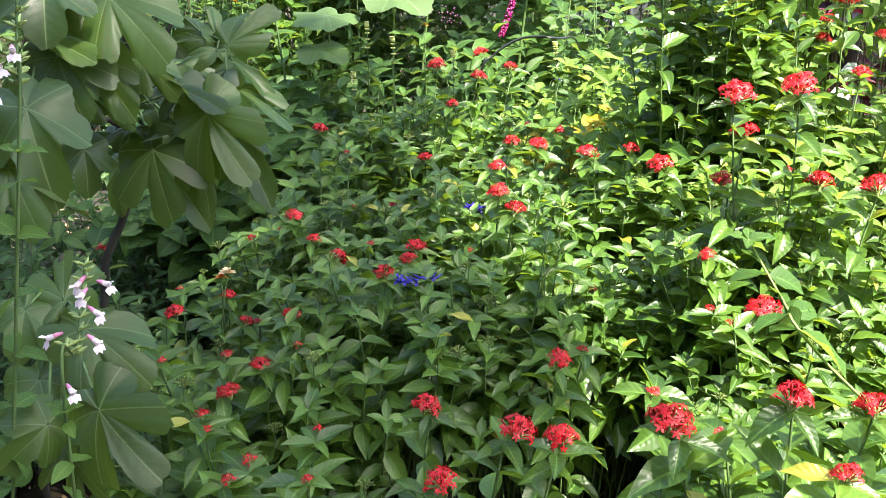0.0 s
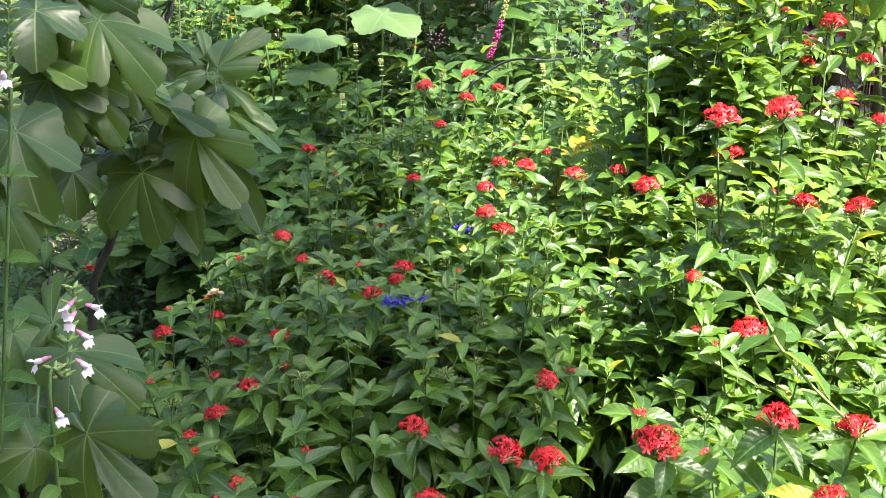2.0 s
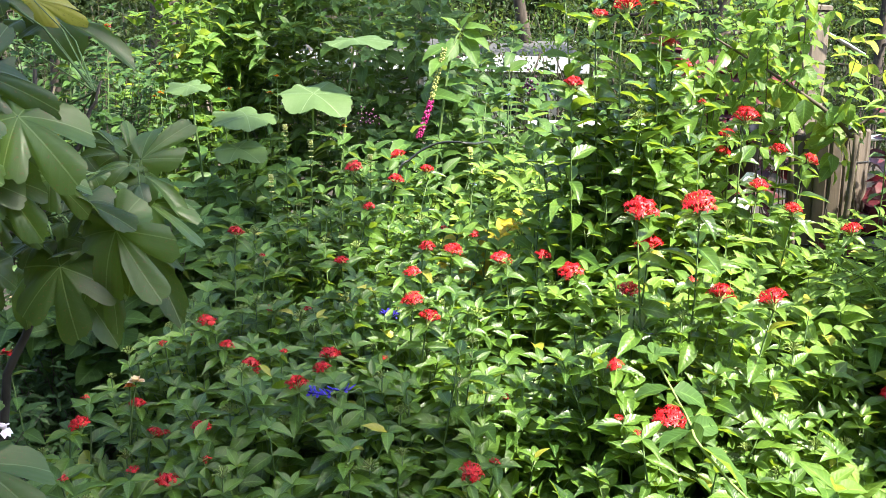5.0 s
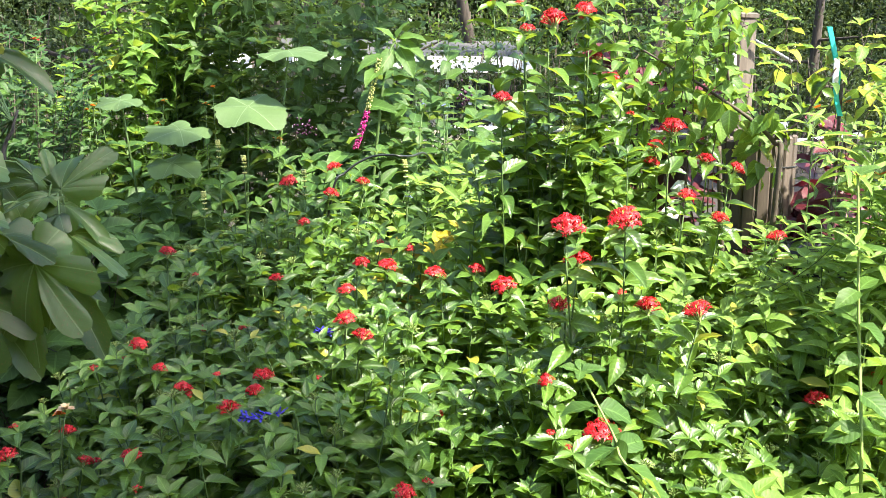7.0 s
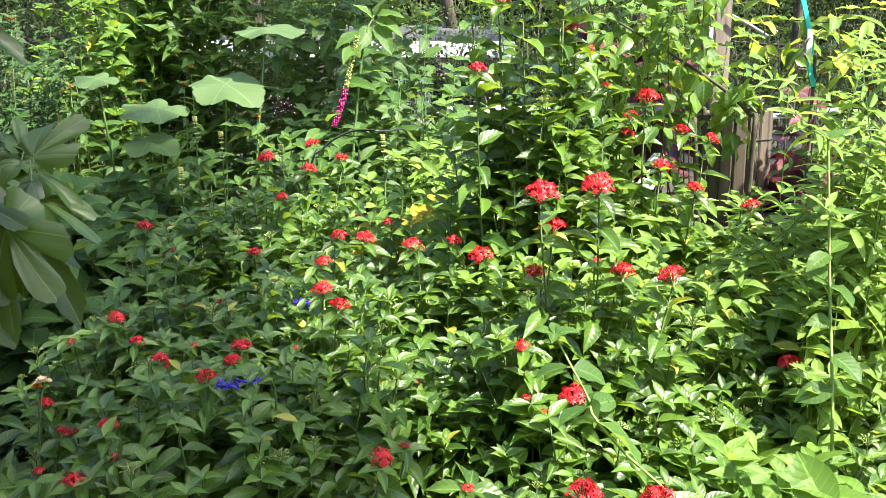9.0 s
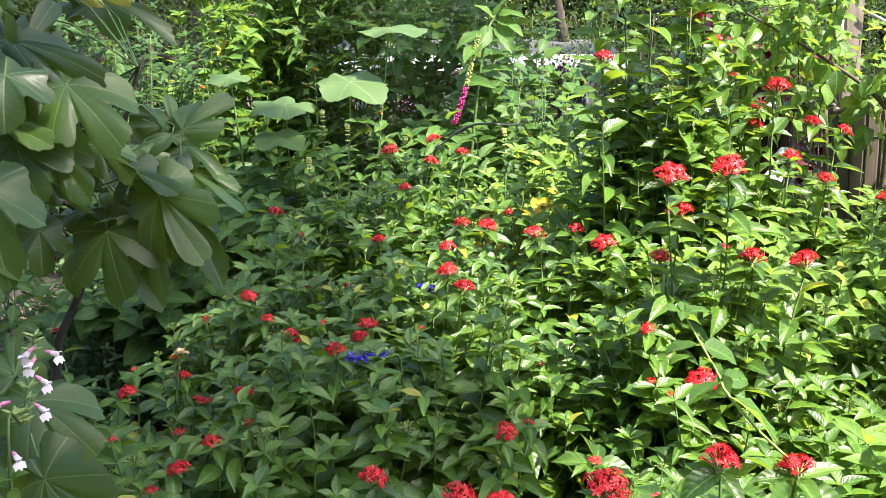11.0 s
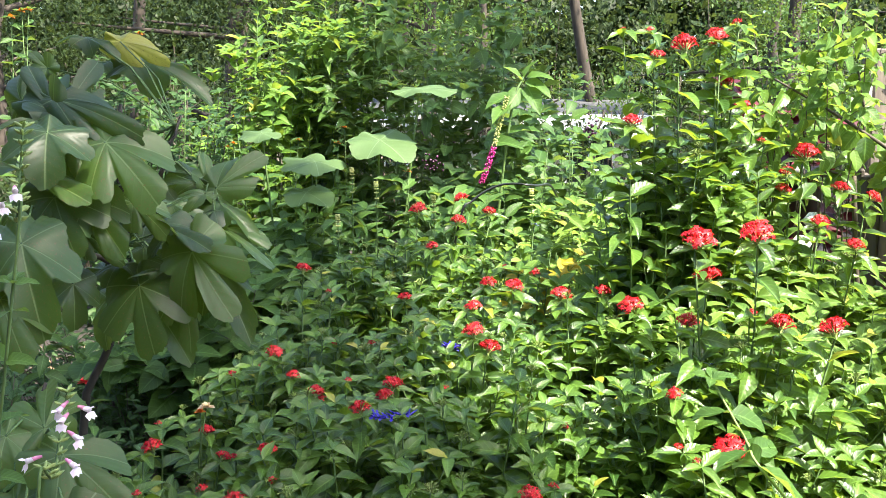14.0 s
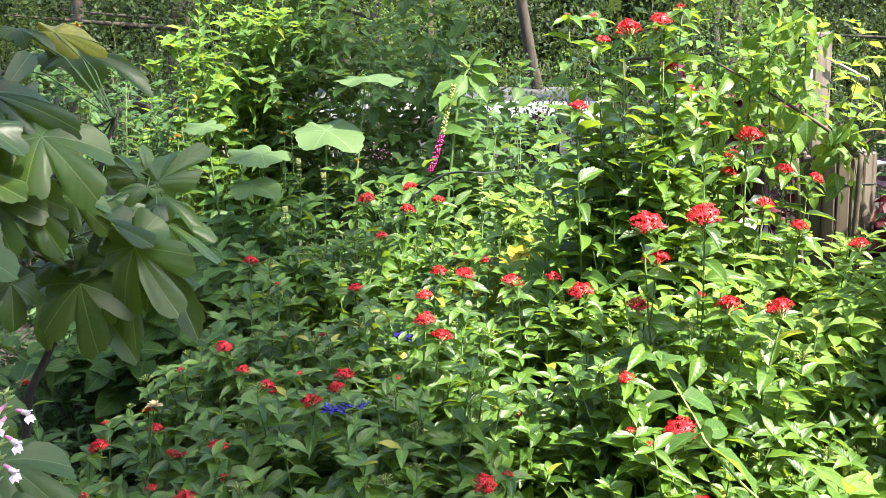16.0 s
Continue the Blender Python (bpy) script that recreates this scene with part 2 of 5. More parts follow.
def blade(width, a=0.75, b=1.0, rows=6, cols=4, fold=0.35, droop=0.25, wave=0.0, twist=0.0):
    """A leaf of length 1 along +y: widest where v**a * (1-v)**b peaks; folded along the midrib, drooping to its tip."""
    peak = (a / (a + b)) ** a * (b / (a + b)) ** b
    vs, uvs = [], []
    for i in range(rows + 1):
        v = i / rows
        half = width / 2 * (v**a * (1 - v) ** b) / peak + 0.004
        for j in range(cols + 1):
            u = 2 * j / cols - 1
            x = half * u
            z = fold * abs(x) - droop * v * v + wave * math.sin(9 * v + (2 if u > 0 else 0)) * abs(u) * half
            x2 = x * math.cos(twist * v) - z * math.sin(twist * v) * 0.3
            vs.append((x2, v * (1 - 0.25 * droop * v), z + x * math.sin(twist * v) * 0.4))
            uvs.append((u, v))
    f = [(i * (cols + 1) + j, i * (cols + 1) + j + 1, (i + 1) * (cols + 1) + j + 1, (i + 1) * (cols + 1) + j) for i in range(rows) for j in range(cols)]
    return np.array(vs), np.array(f), np.array(uvs)


def lobed(lobes, floor_r=0.34, rings=6, rays=108, droop=0.25, cup=0.1, ripple=0.02, seed=0, crease=0.0, bay=3.6):
    """A palmate leaf with its stalk at the origin and its tip at y = 1. lobes: angle from the tip in degrees, reach, half width."""
    rnd = random.Random(seed)
    ph = [rnd.uniform(0, 6.28) for _ in range(3)]
    vs, uvs = [(0, 0, 0)], [(0, 0)]
    for k in range(1, rings + 1):
        for i in range(rays):
            th = -math.pi + 2 * math.pi * (i + 0.5) / rays
            d = math.degrees(th)
            r = floor_r * (0.75 if abs(d) > 150 else 1.0)
            for a, reach, half in lobes:
                off = abs(abs(d) - a) / half
                r = max(r, reach * (1 - 0.16 * off * off) * math.exp(-(off**bay)))
            r *= 1 + 0.02 * math.sin(13 * th + ph[0]) + 0.012 * math.sin(29 * th + ph[1]) + 0.012 * math.sin(47 * th + ph[2])
            q = r * k / rings
            x, y = q * math.sin(th), q * math.cos(th)
            z = -droop * q * q + cup * abs(x) * (1 - 0.5 * q) + ripple * math.sin(5 * th + ph[2]) * (k / rings) ** 2
            z += crease * q * math.sin(min(math.radians(min(abs(abs(d) - a) for a, _, _ in lobes)), 1.2))
            vs.append((x, y, z))
            uvs.append((x, y))
    f4, f3 = [], []
    for i in range(rays - 1):
        f3.append((0, 1 + i + 1, 1 + i))
        for k in range(rings - 1):
            p = 1 + k * rays + i
            f4.append((p, p + 1, p + rays + 1, p + rays))
    f3.append((0, 1, rays))
    for k in range(rings - 1):
        p = 1 + k * rays
        f4.append((p + rays - 1, p, p + rays, p + 2 * rays - 1))
    return np.array(vs, float), (np.array(f4), np.array(f3)), np.array(uvs, float)


def mesh_of(name, v, f, uv):
    b = Build()
    fs = f if isinstance(f, tuple) else (f,)
    b.add(v, fs[0], uv)
    if len(fs) > 1:
        b.f.append(fs[1])
    return b.mesh(name)


def scatter(b, templates, mats, rnd):
    """Adds a copy of a template leaf at each 4 x 4 matrix."""
    if not len(mats):
        return
    mats = np.array(mats)
    pick = rnd.integers(0, len(templates), len(mats))
    for k, (v, f, uv) in enumerate(templates):
        ms = mats[pick == k]
        if not len(ms):
            continue
        w = np.einsum("nij,vj->nvi", ms[:, :3, :3], v) + ms[:, None, :3, 3]
        off = (np.arange(len(ms)) * len(v))[:, None, None]
        b.add(w.reshape(-1, 3), (f[None] + off).reshape(-1, f.shape[1]), np.tile(uv, (len(ms), 1)))


def tube(b, pts, radii, sides=5):
    pts = np.asarray(pts, float)
    radii = np.broadcast_to(radii, len(pts))
    tan = np.gradient(pts, axis=0)
    tan /= np.linalg.norm(tan, axis=1)[:, None] + 1e-9
    ref = np.array([0.0, 0.0, 1.0]) if abs(tan[0][2]) < 0.9 else np.array([1.0, 0.0, 0.0])
    n1 = np.cross(tan, ref)
    n1 /= np.linalg.norm(n1, axis=1)[:, None] + 1e-9
    n2 = np.cross(tan, n1)
    a = np.arange(sides) * 2 * np.pi / sides
    ring = np.cos(a)[None, :, None] * n1[:, None] + np.sin(a)[None, :, None] * n2[:, None]
    v = (pts[:, None] + ring * radii[:, None, None]).reshape(-1, 3)
    f = [(i * sides + j, i * sides + (j + 1) % sides, (i + 1) * sides + (j + 1) % sides, (i + 1) * sides + j) for i in range(len(pts) - 1) for j in range(sides)]
    b.add(v, f)
    c = np.array([pts[0], pts[-1]])
    k = len(pts) - 1
    tri = [(j, (j + 1) % sides, sides * (k + 1)) for j in range(sides)] + [(k * sides + j, k * sides + (j + 1) % sides, sides * (k + 1) + 1) for j in range(sides)]
    b.f.append(np.array(tri) + b.n - len(v))
    b.v.append(c)
    b.uv.append(np.zeros((2, 2)))
    b.n += 2


def bent(p0, p1, sag=0.12, n=7, rnd=None):
    """A stem's line from p0 up to p1, leaving the ground steeply."""
    p0, p1 = np.array(p0, float), np.array(p1, float)
    s = np.linspace(0, 1, n)[:, None]
    side = np.array([p1[0] - p0[0], p1[1] - p0[1], 0.0])
    line = p0 + (p1 - p0) * s - side * (sag * 4 * s * (1 - s))
    if rnd is not None:
        line[1:-1] += rnd.normal(0, 0.008, (n - 2, 3))
    return line


def frame_of(at, along, up, scale, width=1.0):
    """A 4 x 4 matrix: y along, z near up."""
    ax, ay, az = float(along[0]), float(along[1]), float(along[2])
    n = math.sqrt(ax * ax + ay * ay + az * az) + 1e-9
    ax, ay, az = ax / n, ay / n, az / n
    ux, uy, uz = float(up[0]), float(up[1]), float(up[2])
    d = ux * ax + uy * ay + uz * az
    ux, uy, uz = ux - ax * d, uy - ay * d, uz - az * d
    n = math.sqrt(ux * ux + uy * uy + uz * uz) + 1e-9
    ux, uy, uz = ux / n, uy / n, uz / n
    w = scale * width
    return np.array(((w * (ay * uz - az * uy), scale * ax, scale * ux, at[0]), (w * (az * ux - ax * uz), scale * ay, scale * uy, at[1]),
                     (w * (ax * uy - ay * ux), scale * az, scale * uz, at[2]), (0.0, 0.0, 0.0, 1.0)))


def stem_leaves(line, rnd, first=0.45, step=0.05, size=0.085, pairs=2, lift=(-0.15, 0.5), top_small=0.55, rosette=4, rise=0.55):
    """Matrices of the leaves of one stem: opposite pairs, each turned from the last, smaller to the top, with a rosette there."""
    seg = np.linalg.norm(np.diff(line, axis=0), axis=1)
    dist = np.r_[0, np.cumsum(seg)]
    total, out = dist[-1], []
    phase = rnd.uniform(0, 6.28)
    d = total * first
    k = 0
    while d < total - 0.01:
        at = np.array([np.interp(d, dist, line[:, i]) for i in range(3)])
        rel = (d - total * first) / (total * (1 - first) + 1e-9)
        s = size * (1 - (1 - top_small) * rel**2) * rnd.uniform(0.75, 1.2)
        lf = lift[0] + (lift[1] - lift[0]) * rel
        for j in range(pairs):
            a = phase + k * 1.57 + j * 2 * math.pi / pairs + rnd.normal(0, 0.25)
            al = np.array([math.cos(a), math.sin(a), lf + 0.35 * math.sin(a) - 0.12 + rnd.normal(0, 0.3)])
            out.append(frame_of(at, al, (rnd.normal(0.1, 0.4), rnd.normal(-0.38, 0.4), 1), s, rnd.uniform(0.85, 1.15)))
        k += 1
        d += step * rnd.uniform(0.75, 1.3)
    for j in range(rosette):
        a = phase + 0.8 + j * 6.283 / max(1, rosette)
        al = np.array([math.cos(a), math.sin(a), rise + 0.3 * math.sin(a) + rnd.normal(0, 0.25)])
        out.append(frame_of(line[-1], al, (0.1, -0.4, 1), size * top_small * rnd.uniform(0.7, 1.1)))
    return out


PENTAS_LEAVES = [blade(wd, 0.85, 1.2, rows=5, cols=2, fold=0.58, droop=d, wave=w, twist=tw) for wd, d, w, tw in ((0.42, 0.26, 0.15, 0.0), (0.38, 0.12, 0.2, 0.3), (0.46, 0.42, 0.1, -0.3), (0.36, 0.18, 0.2, 0.15))]
SMALL_LEAVES = [blade(w, 0.7, 1.0, rows=3, cols=2, fold=0.4, droop=d) for w, d in ((0.42, 0.25), (0.5, 0.1), (0.36, 0.4))]
WIDE_LEAVES = [blade(w, 0.6, 0.85, rows=5, cols=2, fold=0.35, droop=d, wave=0.2) for w, d in ((0.55, 0.3), (0.62, 0.15), (0.5, 0.45))]
NARROW_LEAVES = [blade(w, 0.7, 0.9, rows=4, cols=2, fold=0.5, droop=d) for w, d in ((0.20, 0.3), (0.16, 0.5), (0.22, 0.15))]
CARD_LEAVES = [blade(w, 0.6, 0.9, rows=2, cols=1, fold=0.0, droop=d) for w, d in ((0.55, 0.25), (0.65, 0.1), (0.45, 0.4))]
FAR_LEAVES = [(np.array(((0, 0, 0), (w, 0.45, -0.05), (0, 1, -d), (-w, 0.45, -0.05)), float), np.array([(0, 1, 2, 3)]), np.array(((0, 0), (1, 0.45), (0, 1), (-1, 0.45)), float)) for w, d in ((0.26, 0.2), (0.32, 0.1), (0.22, 0.35))]
pentas_meshes = [mesh_of("pentas_leaf", *blade(wd, 0.85, 1.2, rows=7, cols=4, fold=0.58, droop=d, wave=w, twist=tw)) for wd, d, w, tw in ((0.42, 0.26, 0.15, 0.0), (0.38, 0.12, 0.2, 0.3), (0.46, 0.42, 0.1, -0.3), (0.36, 0.18, 0.2, 0.15))]


def head_mesh(seed, count, radius):
    """A dome of five-petalled starry flowers on thin tubes; and its green calyx as a second mesh."""
    rnd = np.random.default_rng(seed)
    b, c = Build(), Build()
    for i in range(count):
        r = math.sqrt((i + 0.5) / count)
        a = i * 2.399 + rnd.normal(0, 0.2)
        at = np.array([radius * r * math.cos(a), radius * r * math.sin(a), radius * 0.62 * (1 - r * r) + rnd.normal(0, 0.0025)])
        nrm = np.array([at[0], at[1], radius * 0.75]) + rnd.normal(0, radius * 0.25, 3)
        nrm /= np.linalg.norm(nrm)
        root = at * 0.25 - np.array([0, 0, radius * 0.35])
        tube(b, [root, (root + at) / 2, at - nrm * 0.001], [0.0008, 0.0012, 0.0018], 3)
        m = frame_of(at, np.cross(nrm, (math.cos(a * 3), math.sin(a * 3), 0.3)), nrm, 1.0)
        pv, pf = [(0, 0, 0.0008)], []
        size = 0.0086 * rnd.uniform(0.8, 1.15)
        for p in range(5):
            q = p * 1.2566
            for da, rr, zz in ((-0.42, 0.55, 0.0004), (0.0, 1.0, -0.0016), (0.42, 0.55, 0.0004)):
                pv.append((size * rr * math.cos(q + da), size * rr * math.sin(q + da), zz))
            k = 1 + 3 * p
            pf.append((0, k, k + 1, k + 2))
        pv = np.array(pv) @ m[:3, :3].T + at
        b.add(pv, pf)
    for i in range(9):
        a = i * 0.698
        tube(c, [(0, 0, -radius * 0.75), (radius * 0.14 * math.cos(a), radius * 0.14 * math.sin(a), -radius * 0.45), (radius * 0.4 * math.cos(a), radius * 0.4 * math.sin(a), -radius * 0.05)], [0.0018, 0.0014, 0.002], 4)
    return b.mesh("flower_head"), c.mesh("calyx")


def spent_template(seed):
    rnd = np.random.default_rng(seed)
    b = Build()
    for i in range(16):
        a, r = i * 2.4, 0.022 * math.sqrt((i + 0.5) / 16)
        end = np.array([r * math.cos(a), r * math.sin(a), 0.012 * (1 - (r / 0.022) ** 2) + rnd.normal(0, 0.001)])
        tube(b, [(0, 0, -0.012), end * 0.6, end], [0.0008, 0.0012, 0.0026], 3)
    tri = np.concatenate([f for f in b.f if f.shape[1] == 4])
    v = np.concatenate(b.v)
    return v, tri, np.zeros((len(v), 2))


SPENT = [spent_template(s) for s in (1, 2)]
HEADS = [head_mesh(s, n, r) for s, n, r in ((1, 34, 0.034), (2, 28, 0.031), (3, 40, 0.036), (4, 14, 0.026))]


def pentas(label, heads, fill, base=None, seed=1, leaf=0.106, step=0.050, first=0.50, group="red flowering pentas bushes"):
    """A pentas bush. heads: (place, diameter) of each flower head; fill: how many stems with none, and the middle, radii and height of their tops."""
    rnd = np.random.default_rng(seed)
    n, cx, cy, rx, ry, top = fill
    n, top = round(n * 1.25), top - 0.06
    base = np.array(base if base else (cx, cy + 0.06, 0.0))
    e = thing("pentas_bush", base, label, "flowering bush", group)
    stalks, leaves, spent = Build(), [], []
    for i in range(n):
        r, a = math.sqrt((i + 0.5) / n), i * 2.399 + rnd.normal(0, 0.4)
        tip = np.array([cx + rx * r * math.cos(a), cy + ry * r * math.sin(a), top * (1 - 0.22 * r**3) + rnd.normal(0, 0.045)])
        tip[:2] += rnd.normal(0, 0.03, 2)
        root = base + np.array([rnd.normal(0, 0.06) + 0.35 * (tip[0] - base[0]), rnd.normal(0, 0.06) + 0.35 * (tip[1] - base[1]), 0.0])
        line = bent(root, tip, rnd=rnd)
        tube(stalks, line - base, np.linspace(0.0035, 0.0018, len(line)), 4)
        leaves += stem_leaves(line - base, rnd, first, step, leaf, lift=(-0.05, 0.75))
        if i % 5 == 0:
            top_end = tip - base + (0, 0, 0.045)
            tube(stalks, [tip - base, (tip - base + top_end) / 2, top_end], 0.0016, 4)
            spent.append(frame_of(top_end, (rnd.normal(), rnd.normal(), 0), (rnd.normal(0, 0.2), rnd.normal(0, 0.2), 1), rnd.uniform(0.7, 1.2)))
    if n:
        b = Build()
        scatter(b, PENTAS_LEAVES, leaves, rnd)
        tagged(obj("foliage", b.mesh("foliage"), m_pentas, e), kind="stuff")
        tagged(obj("branching", stalks.mesh("branching"), m_stem, e), kind="stuff")
        sp = Build()
        scatter(sp, SPENT, spent, rnd)
        tagged(obj("seed_head_scatter", sp.mesh("seed_heads"), m_calyx, e, "small green-brown spent flower heads"), kind="stuff")
    for k, (p, dia) in enumerate(heads):
        p = np.array(p) + (0, 0, 0.012 if dia < 0.05 else 0.0)
        s = dia / (0.062 if dia < 0.05 else 0.068)
        root = base + np.array([0.5 * (p[0] - base[0]), 0.5 * (p[1] - base[1]), 0.0]) + rnd.normal(0, 0.02, 3) * (1, 1, 0)
        lean = rnd.normal(0, 0.012, 3)
        line = bent(root, p - np.array([0, 0, 0.022 * s]) + lean * (1, 1, 0), rnd=rnd)
        b = Build()
        tube(b, line - base, np.linspace(0.0042, 0.0022, len(line)), 5)
        stem = obj("flowering_stem", b.mesh("flowering_stem"), m_stem, e)
        ms = stem_leaves(line - base, rnd, 0.5, step * 1.05, leaf * 1.1, lift=(0.0, 0.6), top_small=0.62, rosette=4, rise=0.1)
        for m in ms:
            obj("leaf", pentas_meshes[rnd.integers(0, len(pentas_meshes))], m_pentas_one, stem, m=Matrix(m))
        hm, cm = HEADS[3 if dia < 0.04 else int(rnd.integers(0, 3))]
        turn = pose(*(p - base), rnd.normal(6, 9), rnd.normal(0, 9), rnd.uniform(0, 360)) @ Matrix.Scale(s, 4)
        obj("flower_head", hm, m_red, stem, m=turn)
        obj("calyx", cm, m_calyx, stem, m=turn)
    return e


def shrub(name, label, category, base, n, reach, top, mat, templates, seed=1, leaf=0.09, first=0.35, step=0.06, stem_mat=None, lift=(0.0, 0.5), low=0.55, pairs=2, thick=0.0045, sides=(1, 1), group="", rosette=3, floor_share=0.3, shoots=3):
    """A leafy shrub: stems fan from its base to tips spread over a dome, set with leaves along their upper part."""
    rnd = np.random.default_rng(seed)
    e = thing(name, base, label, category, group)
    stalks, leaves = Build(), []
    for i in range(n):
        r, a = math.sqrt((i + 0.5) / n), i * 2.399 + rnd.normal(0, 0.3)
        h = top * (1 - (1 - low) * r**2) * rnd.uniform(0.86, 1.06)
        tip = np.array([reach * sides[0] * r * math.cos(a), reach * sides[1] * r * math.sin(a), h])
        line = bent((tip[0] * floor_share + rnd.normal(0, 0.02), tip[1] * floor_share + rnd.normal(0, 0.02), 0), tip, n=8, rnd=rnd)
        line[2:-1] += rnd.normal(0, top * 0.012, (5, 3))
        tube(stalks, line, np.linspace(thick, thick * 0.3, len(line)), 4)
        leaves += stem_leaves(line, rnd, first, step, leaf, pairs, lift, 0.7, rosette)
        for j in range(shoots):
            at = line[rnd.integers(min(6, max(3, int(first * 7.5))), 7)] + (line[-1] - line[-2]) * rnd.uniform(0, 0.8)
            g = rnd.uniform(0, 6.28)
            far = leaf * rnd.uniform(1.4, 3.0)
            end = at + np.array([far * math.cos(g), far * math.sin(g), far * rnd.uniform(-0.1, 0.8)])
            side = bent(at, end, -0.1, 5)
            tube(stalks, side, np.linspace(thick * 0.4, thick * 0.2, 5), 3)
            leaves += stem_leaves(side, rnd, 0.25, step * 0.8, leaf * 0.92, pairs, lift, 0.75, rosette)
    b = Build()
    scatter(b, templates, leaves, rnd)
    tagged(obj("foliage", b.mesh("foliage"), mat, e), kind="stuff")
    tagged(obj("branching", stalks.mesh("branching"), stem_mat or m_stem, e), kind="stuff")
    return e


# ---- ground ----
def ground_sheet():
    b = Build()
    xs = np.r_[-3000, -400, -60, np.linspace(-12, 12, 49), 60, 400, 3000]
    ys = np.r_[-3000, -400, -60, np.linspace(-6, 26, 65), 60, 400, 3000]
    vs = []
    for y in ys:
        for x in xs:
            near = abs(x) < 13 and -7 < y < 27
            vs.append((x, y, 0.035 * noise.noise((x * 1.3, y * 1.3, 0.0)) - 0.03 if near else -0.03))
    w = len(xs)
    f = [(j * w + i, j * w + i + 1, (j + 1) * w + i + 1, (j + 1) * w + i) for j in range(len(ys) - 1) for i in range(w - 1)]
    b.add(vs, f)
    return tagged(obj("ground", b.mesh("ground"), m_ground), "dark bare garden soil and mulch under the plants", "ground", kind="structure")


ground_sheet()


def leaf_litter():
    rnd = np.random.default_rng(5)
    b, ms = Build(), []
    for i in range(1500):
        x, y = rnd.uniform(-3.5, 3), rnd.uniform(0.5, 7)
        a = rnd.uniform(0, 6.28)
        ms.append(frame_of((x, y, 0.012), (math.cos(a), math.sin(a), rnd.normal(0, 0.25)), (rnd.normal(0, 0.3), rnd.normal(0, 0.3), 1), rnd.uniform(0.04, 0.11)))
    scatter(b, WIDE_LEAVES, ms, rnd)
    tagged(obj("leaf_litter", b.mesh("leaf_litter"), m_litter), "dry brown fallen leaves on the soil", "leaf litter", kind="stuff")


leaf_litter()

# ---- pentas bushes ----
pentas("low front pentas with red heads over dark green leaves in shade", [
    ((-0.029, 1.549, 0.850), 0.062), ((0.113, 1.311, 0.918), 0.068), ((0.175, 1.300, 0.910), 0.058), ((-0.003, 1.246, 0.869), 0.060)],
    (5, -0.02, 1.50, 0.26, 0.20, 0.56), seed=11, leaf=0.10, first=0.7)
pentas("sunlit front pentas with large red heads and bright leaves", [
    ((0.344, 1.321, 0.927), 0.078), ((0.498, 1.246, 1.000), 0.070), ((0.611, 1.248, 0.986), 0.062), ((0.532, 1.135, 0.927), 0.045),
    ((0.449, 1.423, 0.846), 0.032), ((0.383, 1.608, 0.837), 0.036)],
    (40, 0.64, 1.46, 0.30, 0.24, 0.84), seed=12, leaf=0.125)
pentas("half-shaded pentas with red heads in the middle of the bed", [
    ((0.241, 1.846, 0.820), 0.062), ((0.294, 1.890, 0.813), 0.030), ((0.354, 2.165, 0.860), 0.034), ((0.236, 2.120, 0.833), 0.024)],
    (60, 0.24, 2.20, 0.32, 0.22, 0.95), seed=13, first=0.78)
pentas("shaded pentas with clustered red heads beside blue salvia", [
    ((-0.136, 2.107, 0.930), 0.062), ((-0.085, 2.211, 0.921), 0.044), ((-0.067, 2.319, 0.936), 0.054), ((-0.263, 2.297, 0.907), 0.044),
    ((-0.183, 2.312, 0.932), 0.028), ((0.068, 2.313, 0.914), 0.030), ((-0.249, 2.313, 0.884), 0.032)],
    (80, -0.14, 2.16, 0.36, 0.34, 0.91), seed=14, first=0.78)
pentas("low shaded pentas with many small dark red heads", [
    ((-0.434, 1.786, 0.761), 0.045), ((-0.391, 1.910, 0.769), 0.046), ((-0.471, 1.950, 0.777), 0.038), ((-0.346, 2.050, 0.832), 0.044),
    ((-0.459, 1.669, 0.766), 0.038), ((-0.450, 1.659, 0.739), 0.026), ((-0.332, 1.474, 0.771), 0.038), ((-0.352, 1.410, 0.769), 0.034),
    ((-0.222, 1.559, 0.786), 0.032), ((-0.218, 1.387, 0.782), 0.028), ((-0.323, 1.984, 0.786), 0.030)],
    (54, -0.40, 1.92, 0.34, 0.32, 0.70), seed=15, first=0.68)
pentas("low pentas near the fig with scattered red heads", [
    ((-0.483, 2.215, 0.761), 0.040), ((-0.649, 2.184, 0.796), 0.046), ((-0.693, 2.388, 0.789), 0.028), ((-0.570, 2.412, 0.765), 0.042),
    ((-0.638, 1.749, 0.819), 0.040), ((-0.723, 1.786, 0.850), 0.034), ((-0.590, 1.869, 0.795), 0.026), ((-0.459, 2.219, 0.759), 0.028)],
    (44, -0.64, 2.30, 0.32, 0.34, 0.66), seed=16)
pentas("shaded pentas with dark red heads", [
    ((-0.410, 2.551, 0.961), 0.060), ((-0.350, 2.493, 0.900), 0.042), ((-0.533, 2.562, 0.885), 0.030), ((-0.252, 2.722, 0.942), 0.042),
    ((-0.151, 2.729, 0.941), 0.030), ((-0.368, 2.848, 1.148), 0.046), ((-0.290, 2.846, 1.077), 0.026), ((-0.452, 2.582, 0.901), 0.026)],
    (80, -0.34, 2.72, 0.36, 0.34, 0.96), seed=17)
